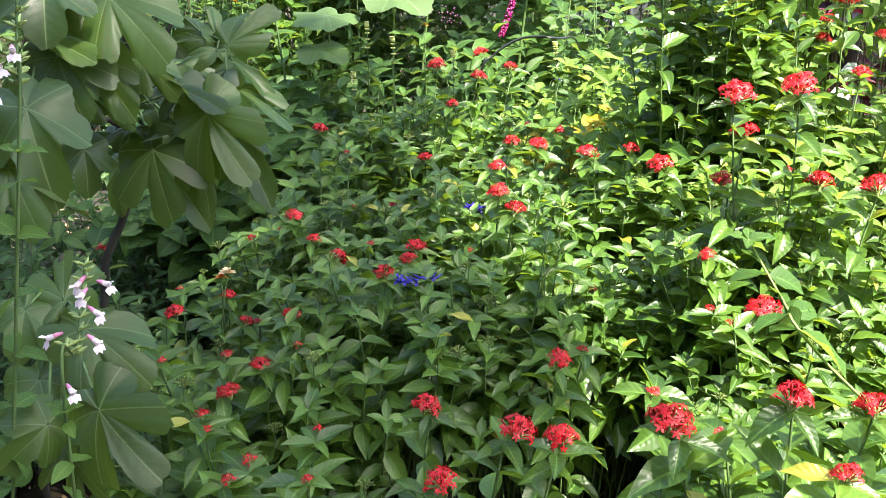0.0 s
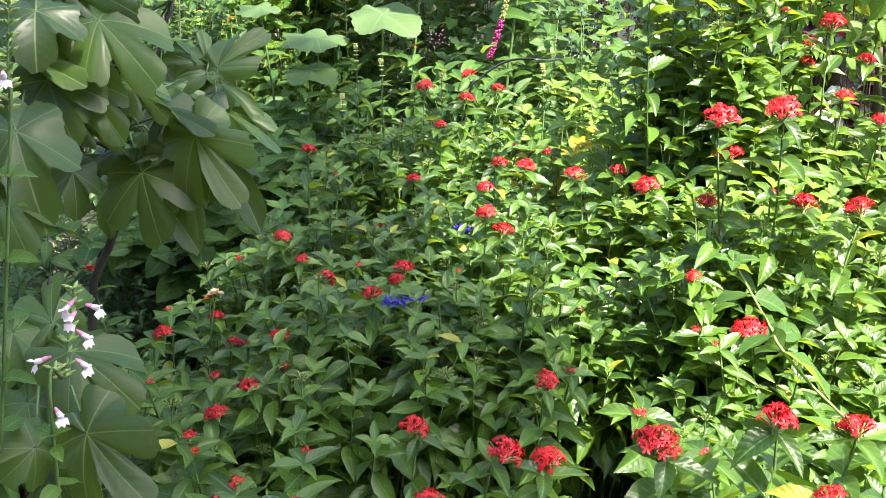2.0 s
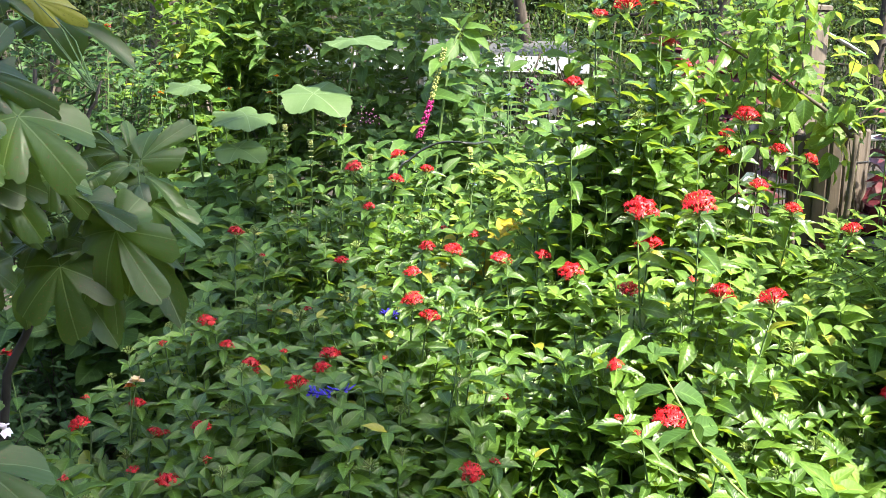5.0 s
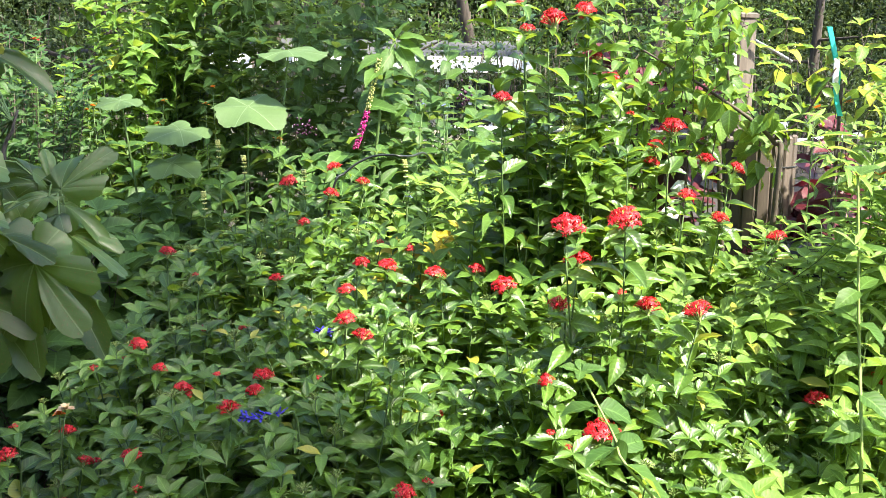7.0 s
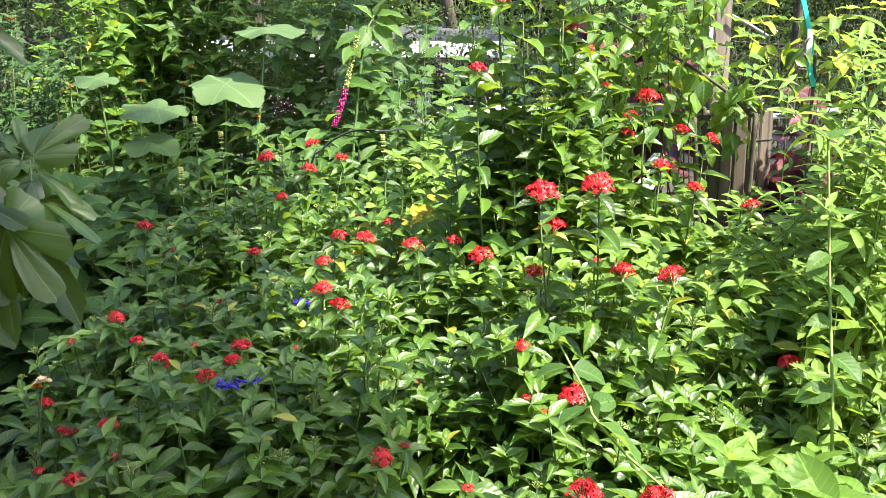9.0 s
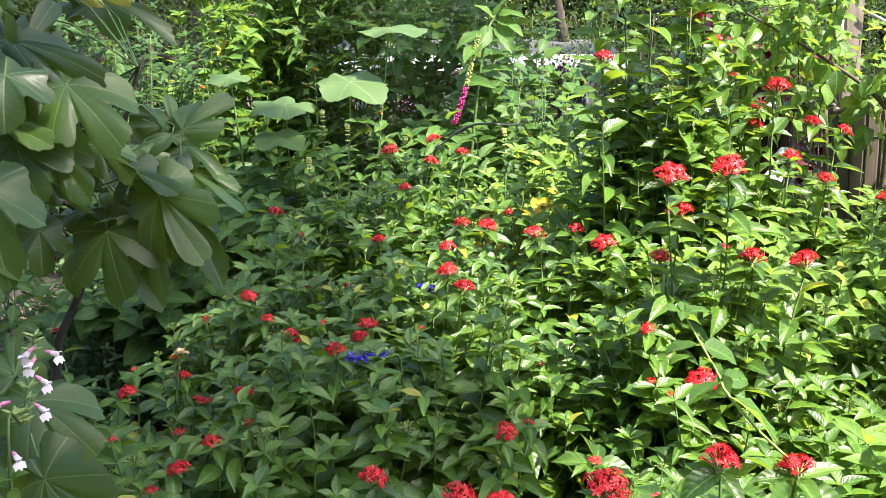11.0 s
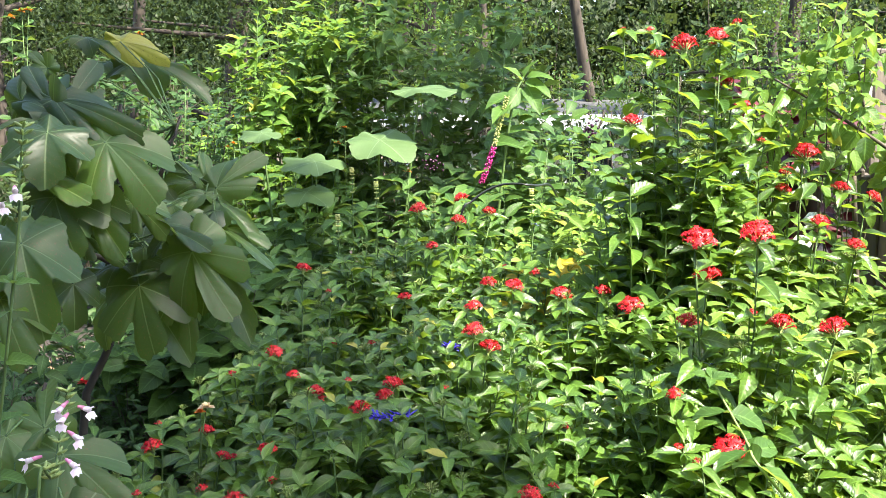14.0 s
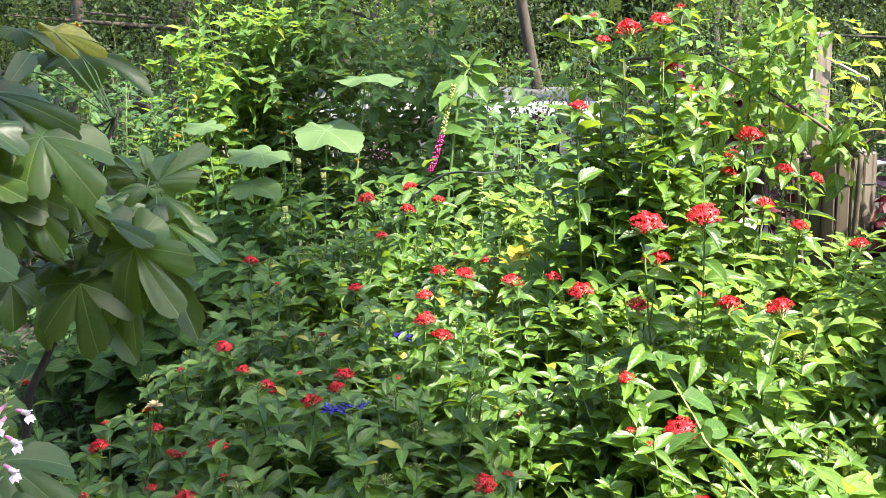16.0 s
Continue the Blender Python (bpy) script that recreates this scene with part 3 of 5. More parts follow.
pentas("pentas with paired red heads on long stems", [
    ((0.137, 2.318, 1.076), 0.062), ((0.178, 2.287, 1.040), 0.062), ((0.147, 2.554, 1.087), 0.046), ((0.196, 2.713, 1.143), 0.056),
    ((0.273, 2.705, 1.136), 0.054), ((-0.055, 2.858, 1.060), 0.040), ((0.350, 2.900, 1.138), 0.042)],
    (90, 0.14, 2.62, 0.36, 0.36, 1.06), seed=18)
pentas("half-sunlit pentas with red heads", [
    ((0.404, 2.635, 1.123), 0.060), ((0.522, 2.617, 1.137), 0.056), ((0.576, 2.498, 1.115), 0.070)],
    (70, 0.50, 2.62, 0.30, 0.34, 1.06), seed=19)
pentas("tall sunlit pentas with large red heads", [
    ((0.642, 2.094, 1.341), 0.078), ((0.762, 2.055, 1.360), 0.084), ((0.688, 2.174, 1.247), 0.064), ((0.658, 2.216, 1.127), 0.058),
    ((0.844, 2.101, 1.146), 0.072), ((0.928, 2.011, 1.153), 0.076), ((0.833, 2.265, 1.128), 0.032), ((0.586, 2.042, 0.978), 0.042), ((0.853, 2.189, 1.059), 0.030)],
    (100, 0.82, 2.22, 0.38, 0.34, 1.08), seed=20)
pentas("sunlit pentas with red heads low among the leaves", [
    ((0.703, 1.976, 0.884), 0.080), ((0.772, 2.120, 0.892), 0.044), ((0.591, 2.005, 0.865), 0.030), ((0.617, 1.939, 0.855), 0.026)],
    (80, 0.86, 1.98, 0.42, 0.28, 0.84), seed=21)
pentas("pentas with red heads at the back of the bed", [
    ((-0.023, 3.292, 1.317), 0.070), ((0.121, 3.237, 1.284), 0.064), ((0.138, 3.591, 1.341), 0.060), ((0.239, 3.433, 1.301), 0.050),
    ((0.029, 3.080, 1.198), 0.040), ((0.275, 3.059, 1.131), 0.034)],
    (110, -0.04, 3.22, 0.46, 0.34, 1.18), seed=22)
pentas("very tall pentas with red heads above the bed", [
    ((0.577, 2.577, 1.621), 0.052), ((0.728, 2.630, 1.837), 0.090), ((0.826, 2.652, 1.864), 0.062), ((0.890, 2.681, 1.895), 0.036),
    ((0.872, 2.703, 1.726), 0.048), ((0.672, 2.699, 1.800), 0.046), ((0.591, 2.811, 1.883), 0.026), ((0.667, 2.795, 1.881), 0.034),
    ((0.951, 2.786, 1.666), 0.044), ((1.006, 2.769, 1.561), 0.034), ((0.816, 2.658, 1.829), 0.03)],
    (46, 0.84, 2.80, 0.30, 0.24, 1.62), seed=23, leaf=0.115, first=0.35)
pentas("tall pentas with red heads near the wooden planter", [
    ((1.088, 2.632, 1.538), 0.080), ((1.079, 2.742, 1.481), 0.052), ((1.070, 2.743, 1.430), 0.056), ((1.131, 2.607, 1.345), 0.060),
    ((1.216, 2.564, 1.282), 0.058), ((1.256, 2.776, 1.423), 0.048), ((1.341, 2.737, 1.409), 0.050), ((1.360, 2.500, 1.237), 0.062), ((0.949, 2.958, 1.448), 0.044)],
    (80, 1.16, 2.74, 0.36, 0.30, 1.22), seed=24)
pentas("sunlit pentas at the edge of the bed", [
    ((1.438, 2.085, 0.945), 0.062), ((1.265, 2.058, 0.913), 0.060), ((1.526, 2.216, 1.177), 0.03)],
    (90, 1.34, 2.18, 0.36, 0.40, 0.96), seed=25)

# ---- fig tree ----
FIG = [(0, 1.0, 27), (57, 0.88, 29), (112, 0.66, 42)]
FIG_WIDE = [(0, 1.0, 33), (60, 0.82, 31), (112, 0.68, 42)]
FIG_CUT = [(0, 1.0, 24), (52, 0.92, 26), (106, 0.66, 40)]
fig_meshes = [mesh_of("fig_leaf", *lobed(shape, low, droop=droop, cup=cup, ripple=ripple, seed=k, crease=crease, bay=8.0)) for k, (shape, low, droop, cup, ripple, crease) in enumerate((
    (FIG, 0.52, 0.34, 0.02, 0.08, 0.12), (FIG_WIDE, 0.64, 0.42, 0.0, 0.10, 0.10), (FIG_CUT, 0.44, 0.28, 0.05, 0.09, 0.14), (FIG, 0.54, 0.62, 0.34, 0.11, 0.10), (FIG_WIDE, 0.58, 0.20, 0.42, 0.12, 0.12)))]


def big_leaf(tree, stalk_from, base, tip, mesh, mat, seed=0, face=(0.10, -0.55, 0.8), width=1.0, name="leaf", turn=0.32):
    """A large leaf by its stalk's end and its tip, with its stalk."""
    o = np.array(tree.location)
    base, tip = np.array(base), np.array(tip)
    rnd = np.random.default_rng(seed)
    along = (tip - base) * 0.93
    f = np.array(face) + rnd.normal(0, turn, 3)
    m = frame_of(base - o, along, f, np.linalg.norm(along), width)
    leaf = obj(name, mesh, mat, tree, m=Matrix(m))
    b = Build()
    s = np.array(stalk_from)
    mid = (s + base) / 2 + np.array([0, 0, 0.03])
    inv = np.linalg.inv(m)
    pts = np.array([s - o, mid - o, base - o])
    pts = pts @ inv[:3, :3].T + inv[:3, 3]
    tube(b, pts, 0.0024 / np.linalg.norm(along), 5)
    obj("leaf_stalk", b.mesh("leaf_stalk"), m_stem, leaf)
    return leaf


def fig_tree():
    base = (-0.86, 2.08, 0.0)
    e = thing("fig_tree", base, "young fig tree with large lobed grey-green leaves, in shade", "fig tree")
    o = np.array(base)
    limbs = [
        [base, (-0.738, 2.013, 0.974), (-0.668, 2.004, 1.152), (-0.651, 2.005, 1.321), (-0.647, 1.996, 1.472), (-0.645, 1.997, 1.626)],
        [(-0.668, 2.004, 1.152), (-0.570, 1.984, 1.294), (-0.460, 1.991, 1.381), (-0.440, 2.001, 1.471)],
        [(-0.652, 1.998, 1.274), (-0.698, 1.861, 1.326), (-0.722, 1.753, 1.421), (-0.710, 1.708, 1.540)],
        [base, (-0.694, 1.413, 0.909), (-0.594, 1.327, 1.012), (-0.560, 1.316, 1.096), (-0.557, 1.343, 1.183)],
        [(-0.651, 2.005, 1.321), (-0.552, 1.974, 1.495), (-0.513, 1.984, 1.604)],
        [(-0.647, 1.996, 1.472), (-0.726, 1.863, 1.601), (-0.723, 1.736, 1.653)],
    ]
    for k, pts in enumerate(limbs):
        p = np.array(pts) - o
        t = np.linspace(0, len(p) - 1, 4 * len(p))
        line = np.stack([np.interp(t, range(len(p)), p[:, i]) for i in range(3)], 1)
        line[1:-1] += np.random.default_rng(k).normal(0, 0.004, (len(line) - 2, 3))
        b = Build()
        r0 = 0.011 if k == 0 else 0.007
        tube(b, line, np.linspace(r0, r0 * 0.4, len(line)), 7)
        obj("trunk" if k == 0 else "branch", b.mesh("limb"), m_figbark, e)
    # stalk's end, tip, shape, width, how far the blade turns from the sky to the path
    low_branch = [
        ((-0.534, 1.172, 1.057), (-0.493, 1.097, 1.008), 0, 1.00, 0.60),
        ((-0.534, 1.276, 1.133), (-0.560, 1.346, 1.203), 2, 0.85, 0.90),
        ((-0.580, 1.253, 1.127), (-0.572, 1.191, 1.087), 1, 1.05, 0.60),
        ((-0.471, 1.180, 1.125), (-0.366, 1.118, 1.087), 0, 0.80, 0.55),
        ((-0.416, 1.061, 1.064), (-0.333, 0.983, 1.007), 2, 0.80, 0.70),
        ((-0.482, 1.065, 1.043), (-0.513, 1.004, 1.010), 1, 0.90, 0.50),
        ((-0.477, 1.095, 1.001), (-0.494, 1.045, 0.967), 4, 0.80, 0.60),
        ((-0.478, 1.127, 0.964), (-0.442, 1.079, 0.939), 3, 0.80, 0.50),
        ((-0.462, 1.217, 1.068), (-0.460, 1.171, 1.050), 1, 0.80, 0.60),
    ]
    side_branch = [
        ((-0.645, 1.622, 1.448), (-0.590, 1.541, 1.354), 0, 0.95, 0.60),
        ((-0.617, 1.414, 1.387), (-0.563, 1.322, 1.280), 1, 0.85, 0.60),
        ((-0.637, 1.675, 1.284), (-0.617, 1.638, 1.212), 1, 1.00, 0.40),
        ((-0.641, 1.386, 1.304), (-0.575, 1.307, 1.228), 0, 0.85, 0.60),
        ((-0.601, 1.660, 1.435), (-0.510, 1.590, 1.349), 4, 0.65, 0.50),
        ((-0.632, 1.696, 1.383), (-0.545, 1.651, 1.355), 3, 0.60, 0.35),
        ((-0.689, 1.607, 1.490), (-0.548, 1.552, 1.458), 4, 0.60, 0.25),
        ((-0.635, 1.574, 1.562), (-0.617, 1.497, 1.500), 1, 1.25, 0.50),
        ((-0.562, 1.651, 1.546), (-0.444, 1.561, 1.462), 0, 0.85, 0.60),
        ((-0.636, 1.735, 1.374), (-0.662, 1.690, 1.323), 1, 0.80, 0.40),
        ((-0.712, 1.640, 1.421), (-0.720, 1.594, 1.360), 3, 0.80, 0.50),
    ]
    middle = [
        ((-0.542, 1.763, 1.268), (-0.499, 1.671, 1.157), 0, 0.98, 0.70),
        ((-0.440, 1.769, 1.336), (-0.352, 1.685, 1.220), 2, 0.80, 0.65),
        ((-0.413, 1.806, 1.311), (-0.308, 1.723, 1.201), 1, 0.60, 0.50),
        ((-0.487, 1.823, 1.272), (-0.415, 1.762, 1.171), 3, 0.60, 0.50),
        ((-0.538, 1.866, 1.199), (-0.456, 1.808, 1.125), 1, 0.80, 0.50),
        ((-0.491, 1.786, 1.300), (-0.563, 1.746, 1.291), 4, 0.50, 0.30),
        ((-0.585, 1.787, 1.304), (-0.649, 1.738, 1.301), 3, 0.55, 0.30),
        ((-0.575, 1.910, 1.327), (-0.522, 1.877, 1.307), 1, 0.90, 0.50),
        ((-0.549, 1.760, 1.430), (-0.470, 1.704, 1.387), 0, 0.70, 0.45),
        ((-0.507, 1.795, 1.384), (-0.386, 1.730, 1.356), 4, 0.60, 0.35),
        ((-0.489, 1.834, 1.375), (-0.541, 1.781, 1.347), 1, 0.80, 0.45),
    ]
    right_shoot = [
        ((-0.450, 1.962, 1.449), (-0.469, 2.001, 1.535), 4, 0.60, 0.90),
        ((-0.430, 1.942, 1.451), (-0.334, 1.970, 1.545), 0, 0.62, 1.00),
        ((-0.419, 1.918, 1.422), (-0.322, 1.853, 1.387), 1, 0.55, 0.35),
        ((-0.411, 1.883, 1.374), (-0.281, 1.806, 1.321), 2, 0.60, 0.40),
        ((-0.487, 1.965, 1.478), (-0.575, 1.990, 1.517), 1, 0.60, 0.60),
        ((-0.474, 1.943, 1.461), (-0.541, 1.916, 1.479), 1, 0.55, 0.45),
        ((-0.449, 1.921, 1.439), (-0.516, 1.872, 1.445), 3, 0.55, 0.40),
        ((-0.425, 1.897, 1.407), (-0.459, 1.835, 1.385), 1, 0.80, 0.40),
        ((-0.432, 1.982, 1.448), (-0.377, 1.963, 1.465), 3, 0.70, 0.50),
        ((-0.575, 1.900, 1.518), (-0.551, 1.922, 1.542), 1, 0.90, 0.80),
        ((-0.454, 1.993, 1.455), (-0.490, 2.027, 1.489), 4, 0.80, 0.80),
    ]
    top_shoot = [
        ((-0.671, 1.698, 1.599), (-0.748, 1.750, 1.700), 4, 0.50, 0.90),
        ((-0.665, 1.718, 1.594), (-0.609, 1.771, 1.722), 0, 0.55, 1.00),
        ((-0.671, 1.701, 1.623), (-0.490, 1.625, 1.592), 0, 0.45, 0.50),
        ((-0.676, 1.676, 1.578), (-0.735, 1.619, 1.602), 1, 0.50, 0.45),
        ((-0.766, 1.782, 1.622), (-0.817, 1.821, 1.698), 1, 0.80, 0.90),
        ((-0.653, 1.677, 1.586), (-0.570, 1.590, 1.535), 3, 0.70, 0.50),
        ((-0.710, 1.799, 1.596), (-0.745, 1.837, 1.661), 1, 0.60, 0.90),
        ((-0.659, 1.757, 1.580), (-0.566, 1.704, 1.571), 1, 0.60, 0.40),
        ((-0.666, 1.737, 1.584), (-0.608, 1.666, 1.484), 4, 0.70, 0.50),
        ((-0.685, 1.846, 1.466), (-0.626, 1.851, 1.522), 3, 0.70, 0.50),
    ]
    back_shoot = [
        ((-0.635, 2.124, 1.728), (-0.467, 2.069, 1.705), 1, 0.55, 0.35),
        ((-0.727, 2.175, 1.729), (-0.637, 2.144, 1.732), 1, 0.60, 0.40),
        ((-0.685, 2.129, 1.771), (-0.564, 2.083, 1.734), 0, 0.50, 0.50),
        ((-0.742, 2.079, 1.773), (-0.659, 2.047, 1.759), 1, 0.60, 0.50),
        ((-0.742, 2.079, 1.773), (-0.808, 2.061, 1.784), 1, 0.55, 0.50),
        ((-0.790, 1.972, 1.699), (-0.830, 1.976, 1.737), 4, 0.80, 0.60),
        ((-0.568, 2.044, 1.451), (-0.588, 1.998, 1.397), 1, 0.80, 0.50),
        ((-0.591, 2.033, 1.346), (-0.536, 1.979, 1.312), 1, 0.70, 0.50),
        ((-0.673, 1.995, 1.452), (-0.686, 1.949, 1.400), 3, 0.80, 0.50),
        ((-0.664, 2.034, 1.345), (-0.682, 1.989, 1.301), 1, 0.70, 0.50),
    ]

    back = [((-0.611, 2.063, 1.362), (-0.687, 1.995, 1.345), 1, 0.8, 0.4), ((-0.704, 2.043, 1.262), (-0.609, 2.031, 1.264), 1, 0.6, 0.4),
            ((-0.724, 2.051, 1.399), (-0.625, 2.042, 1.412), 1, 0.8, 0.4), ((-0.574, 2.119, 1.406), (-0.472, 2.102, 1.395), 1, 0.9, 0.4),
            ((-0.689, 2.017, 1.199), (-0.705, 1.952, 1.114), 1, 0.8, 0.4), ((-0.738, 1.892, 1.266), (-0.756, 1.816, 1.190), 1, 0.8, 0.4)]
    k = 0
    for root, rows in (((-0.560, 1.316, 1.096), low_branch), ((-0.722, 1.753, 1.421), side_branch), ((-0.651, 2.005, 1.321), middle), ((-0.450, 1.996, 1.43), right_shoot),
                       ((-0.690, 1.83, 1.60), top_shoot), ((-0.525, 1.981, 1.583), back_shoot), ((-0.651, 2.005, 1.321), back)):
        for p, q, kind, w, tilt in rows:
            k += 1
            big_leaf(e, root, p, q, fig_meshes[kind], m_fig, seed=k, face=(0.12 * (-1) ** k, -tilt, 1.0 - 0.5 * tilt), width=0.86 * w, name="fig_leaf", turn=0.2)
    return e


fig_tree()

# ---- plant with pale round leaves behind the bed ----
ROUND = [(0, 0.95, 70), (70, 0.9, 50), (130, 0.8, 40)]
round_meshes = [mesh_of("pale_leaf", *lobed(ROUND, 0.74, rings=5, droop=0.16, cup=0.10, ripple=0.07, seed=s)) for s in (4, 5)]


def pale_plant():
    base = (-0.35, 3.95, 0.0)
    e = thing("large_leaved_plant", base, "plant with large pale green wavy leaves on long stalks", "garden plant")
    rows = [((-0.032, 3.979, 1.777), (-0.030, 3.776, 1.828), 0, 1.5, (-0.080, 4.034, 1.600)), ((-0.192, 3.880, 1.558), (-0.148, 3.681, 1.624), 1, 1.7, (-0.160, 3.979, 1.396)),
            ((-0.450, 3.806, 1.468), (-0.471, 3.623, 1.510), 0, 1.6, (-0.461, 3.897, 1.278)), ((-0.477, 3.748, 1.345), (-0.479, 3.599, 1.400), 1, 1.4, (-0.495, 3.885, 1.184)),
            ((-0.678, 3.874, 1.579), (-0.695, 3.718, 1.617), 0, 1.5, (-0.645, 3.877, 1.394))]
    ws = [0.26, 0.28, 0.23, 0.20, 0.16]
    for k, (p, q, kind, w, root) in enumerate(rows):
        p, q, r = np.array(p), np.array(q), np.array(root)
        b = Build()
        line = bent(np.array([r[0] * 0.6 + base[0] * 0.4, base[1], 0.0]), p, 0.05, 9)
        tube(b, line - np.array(base), np.linspace(0.007, 0.004, len(line)), 6)
        stalk = obj("leaf_stalk", b.mesh("leaf_stalk"), m_stem, e)
        d = ((0.9, -0.4, 0.0), (0.7, -0.7, -0.32), (-0.7, -0.7, -0.16), (0.7, -0.6, -0.18), (-0.8, -0.5, -0.16))[k]
        m = frame_of(p - np.array(base), d, (0.08 * (-1) ** k, -0.22, 1.0), ws[k] / 1.5, 1.0)
        obj("pale_leaf", round_meshes[kind], m_pale, stalk, m=Matrix(m))
    return e


pale_plant()

# ---- shrubs behind ----
# Sun and half shade put into leaf tone: lighter first, darker second.
shrub("bright_shrub", "tall sunlit shrub with yellow-green leaves behind the bed", "shrub", (-0.80, 5.5, 0), 34, 0.50, 2.45, m_bright, PENTAS_LEAVES, 31, 0.125, 0.15, 0.08, m_stem, low=0.78, lift=(-0.7, 1.0), rosette=5, floor_share=0.7)
shrub("bright_shrub", "tall leafy shrub behind the bed, half in sun", "shrub", (-0.25, 5.5, 0), 36, 0.55, 2.55, m_back, PENTAS_LEAVES, 32, 0.125, 0.15, 0.08, m_stem, low=0.78, lift=(-0.7, 1.0), rosette=5, floor_share=0.7)
shrub("leafy_shrub", "tall green shrub with drooping leaves behind the bed", "shrub", (0.35, 5.0, 0), 16, 0.36, 2.35, m_back, WIDE_LEAVES, 33, 0.125, 0.15, 0.09, m_stem, low=0.75, lift=(-0.8, 0.8), rosette=5, floor_share=0.7)
shrub("leafy_shrub", "leafy shrub with upright shoots behind the berries", "shrub", (0.62, 4.4, 0), 20, 0.40, 1.80, m_back, WIDE_LEAVES, 34, 0.13, 0.12, 0.09, m_stem, low=0.75)
# Lime leaf on these two lightens plants that stand in sun.
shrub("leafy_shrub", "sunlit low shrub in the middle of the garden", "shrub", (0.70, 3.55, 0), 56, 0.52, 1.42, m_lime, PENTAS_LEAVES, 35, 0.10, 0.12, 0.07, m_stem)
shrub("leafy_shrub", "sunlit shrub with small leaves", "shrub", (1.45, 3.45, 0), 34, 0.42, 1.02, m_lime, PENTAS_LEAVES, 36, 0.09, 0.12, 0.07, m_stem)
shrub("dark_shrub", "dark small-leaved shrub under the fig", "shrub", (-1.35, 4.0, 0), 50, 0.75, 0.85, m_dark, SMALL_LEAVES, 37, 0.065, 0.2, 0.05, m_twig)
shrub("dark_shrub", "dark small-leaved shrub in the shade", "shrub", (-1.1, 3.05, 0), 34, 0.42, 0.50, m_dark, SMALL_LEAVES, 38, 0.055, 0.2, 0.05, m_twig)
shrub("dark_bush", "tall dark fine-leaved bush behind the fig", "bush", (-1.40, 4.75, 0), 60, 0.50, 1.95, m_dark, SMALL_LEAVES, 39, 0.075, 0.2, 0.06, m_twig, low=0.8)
shrub("green_shrub", "green broad-leaved shrub beneath the pale leaves", "shrub", (-0.45, 3.75, 0), 50, 0.50, 1.25, m_back, PENTAS_LEAVES, 40, 0.14, 0.12, 0.08, m_stem)
shrub("green_shrub", "broad-leaved shrub beside the fig in half shade", "shrub", (-0.72, 3.35, 0), 20, 0.34, 1.22, m_back, WIDE_LEAVES, 41, 0.145, 0.62, 0.08, m_twig, shoots=2)
shrub("green_shrub", "sunlit shrub with narrow leaves in the garden", "shrub", (0.22, 4.0, 0), 50, 0.50, 1.38, m_back, PENTAS_LEAVES, 42, 0.13, 0.12, 0.08, m_stem)
shrub("tall_weed", "tall lime-green plant with narrow leaves in full sun", "garden plant", (1.50, 2.14, 0), 9, 0.14, 1.72, m_lime, NARROW_LEAVES, 43, 0.115, 0.2, 0.05, m_stem, low=0.85, pairs=3, shoots=2)
shrub("yellowing_shrub", "thin shrub with yellowing spotted leaves near the planter", "shrub", (1.76, 3.0, 0), 6, 0.30, 1.92, m_yellowing, WIDE_LEAVES, 44, 0.085, 0.87, 0.07, m_twig, low=0.8, lift=(-0.6, 0.2), shoots=2)
shrub("lime_shrub", "tall sunlit shrub with light green leaves", "shrub", (1.32, 3.1, 0), 16, 0.34, 2.14, m_bright, WIDE_LEAVES, 45, 0.072, 0.80, 0.05, m_twig, low=0.8, shoots=2, lift=(-0.9, 0.3))
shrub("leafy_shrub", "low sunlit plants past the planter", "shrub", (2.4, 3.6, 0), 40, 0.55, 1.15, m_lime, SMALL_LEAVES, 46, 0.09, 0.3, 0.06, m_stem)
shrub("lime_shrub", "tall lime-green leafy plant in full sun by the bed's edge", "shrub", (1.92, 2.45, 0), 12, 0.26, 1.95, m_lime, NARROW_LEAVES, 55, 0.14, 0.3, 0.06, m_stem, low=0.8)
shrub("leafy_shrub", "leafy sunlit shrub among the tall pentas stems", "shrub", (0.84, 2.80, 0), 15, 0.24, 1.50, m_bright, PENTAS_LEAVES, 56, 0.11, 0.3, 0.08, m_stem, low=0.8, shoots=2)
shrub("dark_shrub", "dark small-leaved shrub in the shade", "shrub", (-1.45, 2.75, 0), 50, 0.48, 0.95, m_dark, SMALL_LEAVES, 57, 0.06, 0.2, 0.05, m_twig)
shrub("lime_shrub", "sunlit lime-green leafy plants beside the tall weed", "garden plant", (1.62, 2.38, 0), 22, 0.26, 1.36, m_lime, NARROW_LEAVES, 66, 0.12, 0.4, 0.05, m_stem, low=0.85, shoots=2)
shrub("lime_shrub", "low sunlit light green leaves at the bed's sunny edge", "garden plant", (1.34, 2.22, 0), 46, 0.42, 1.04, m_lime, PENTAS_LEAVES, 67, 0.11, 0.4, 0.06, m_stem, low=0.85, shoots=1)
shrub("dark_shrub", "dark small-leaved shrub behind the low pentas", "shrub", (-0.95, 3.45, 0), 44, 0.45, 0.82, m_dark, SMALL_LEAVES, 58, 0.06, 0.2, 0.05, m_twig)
# Dark leaf fills this side, adding to its shade by colour.
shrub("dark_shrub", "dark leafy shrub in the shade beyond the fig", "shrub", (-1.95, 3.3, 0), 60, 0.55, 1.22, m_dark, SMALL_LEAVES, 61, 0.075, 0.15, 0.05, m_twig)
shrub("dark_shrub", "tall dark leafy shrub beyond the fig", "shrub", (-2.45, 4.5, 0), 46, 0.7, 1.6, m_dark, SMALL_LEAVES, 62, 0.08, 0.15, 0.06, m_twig)
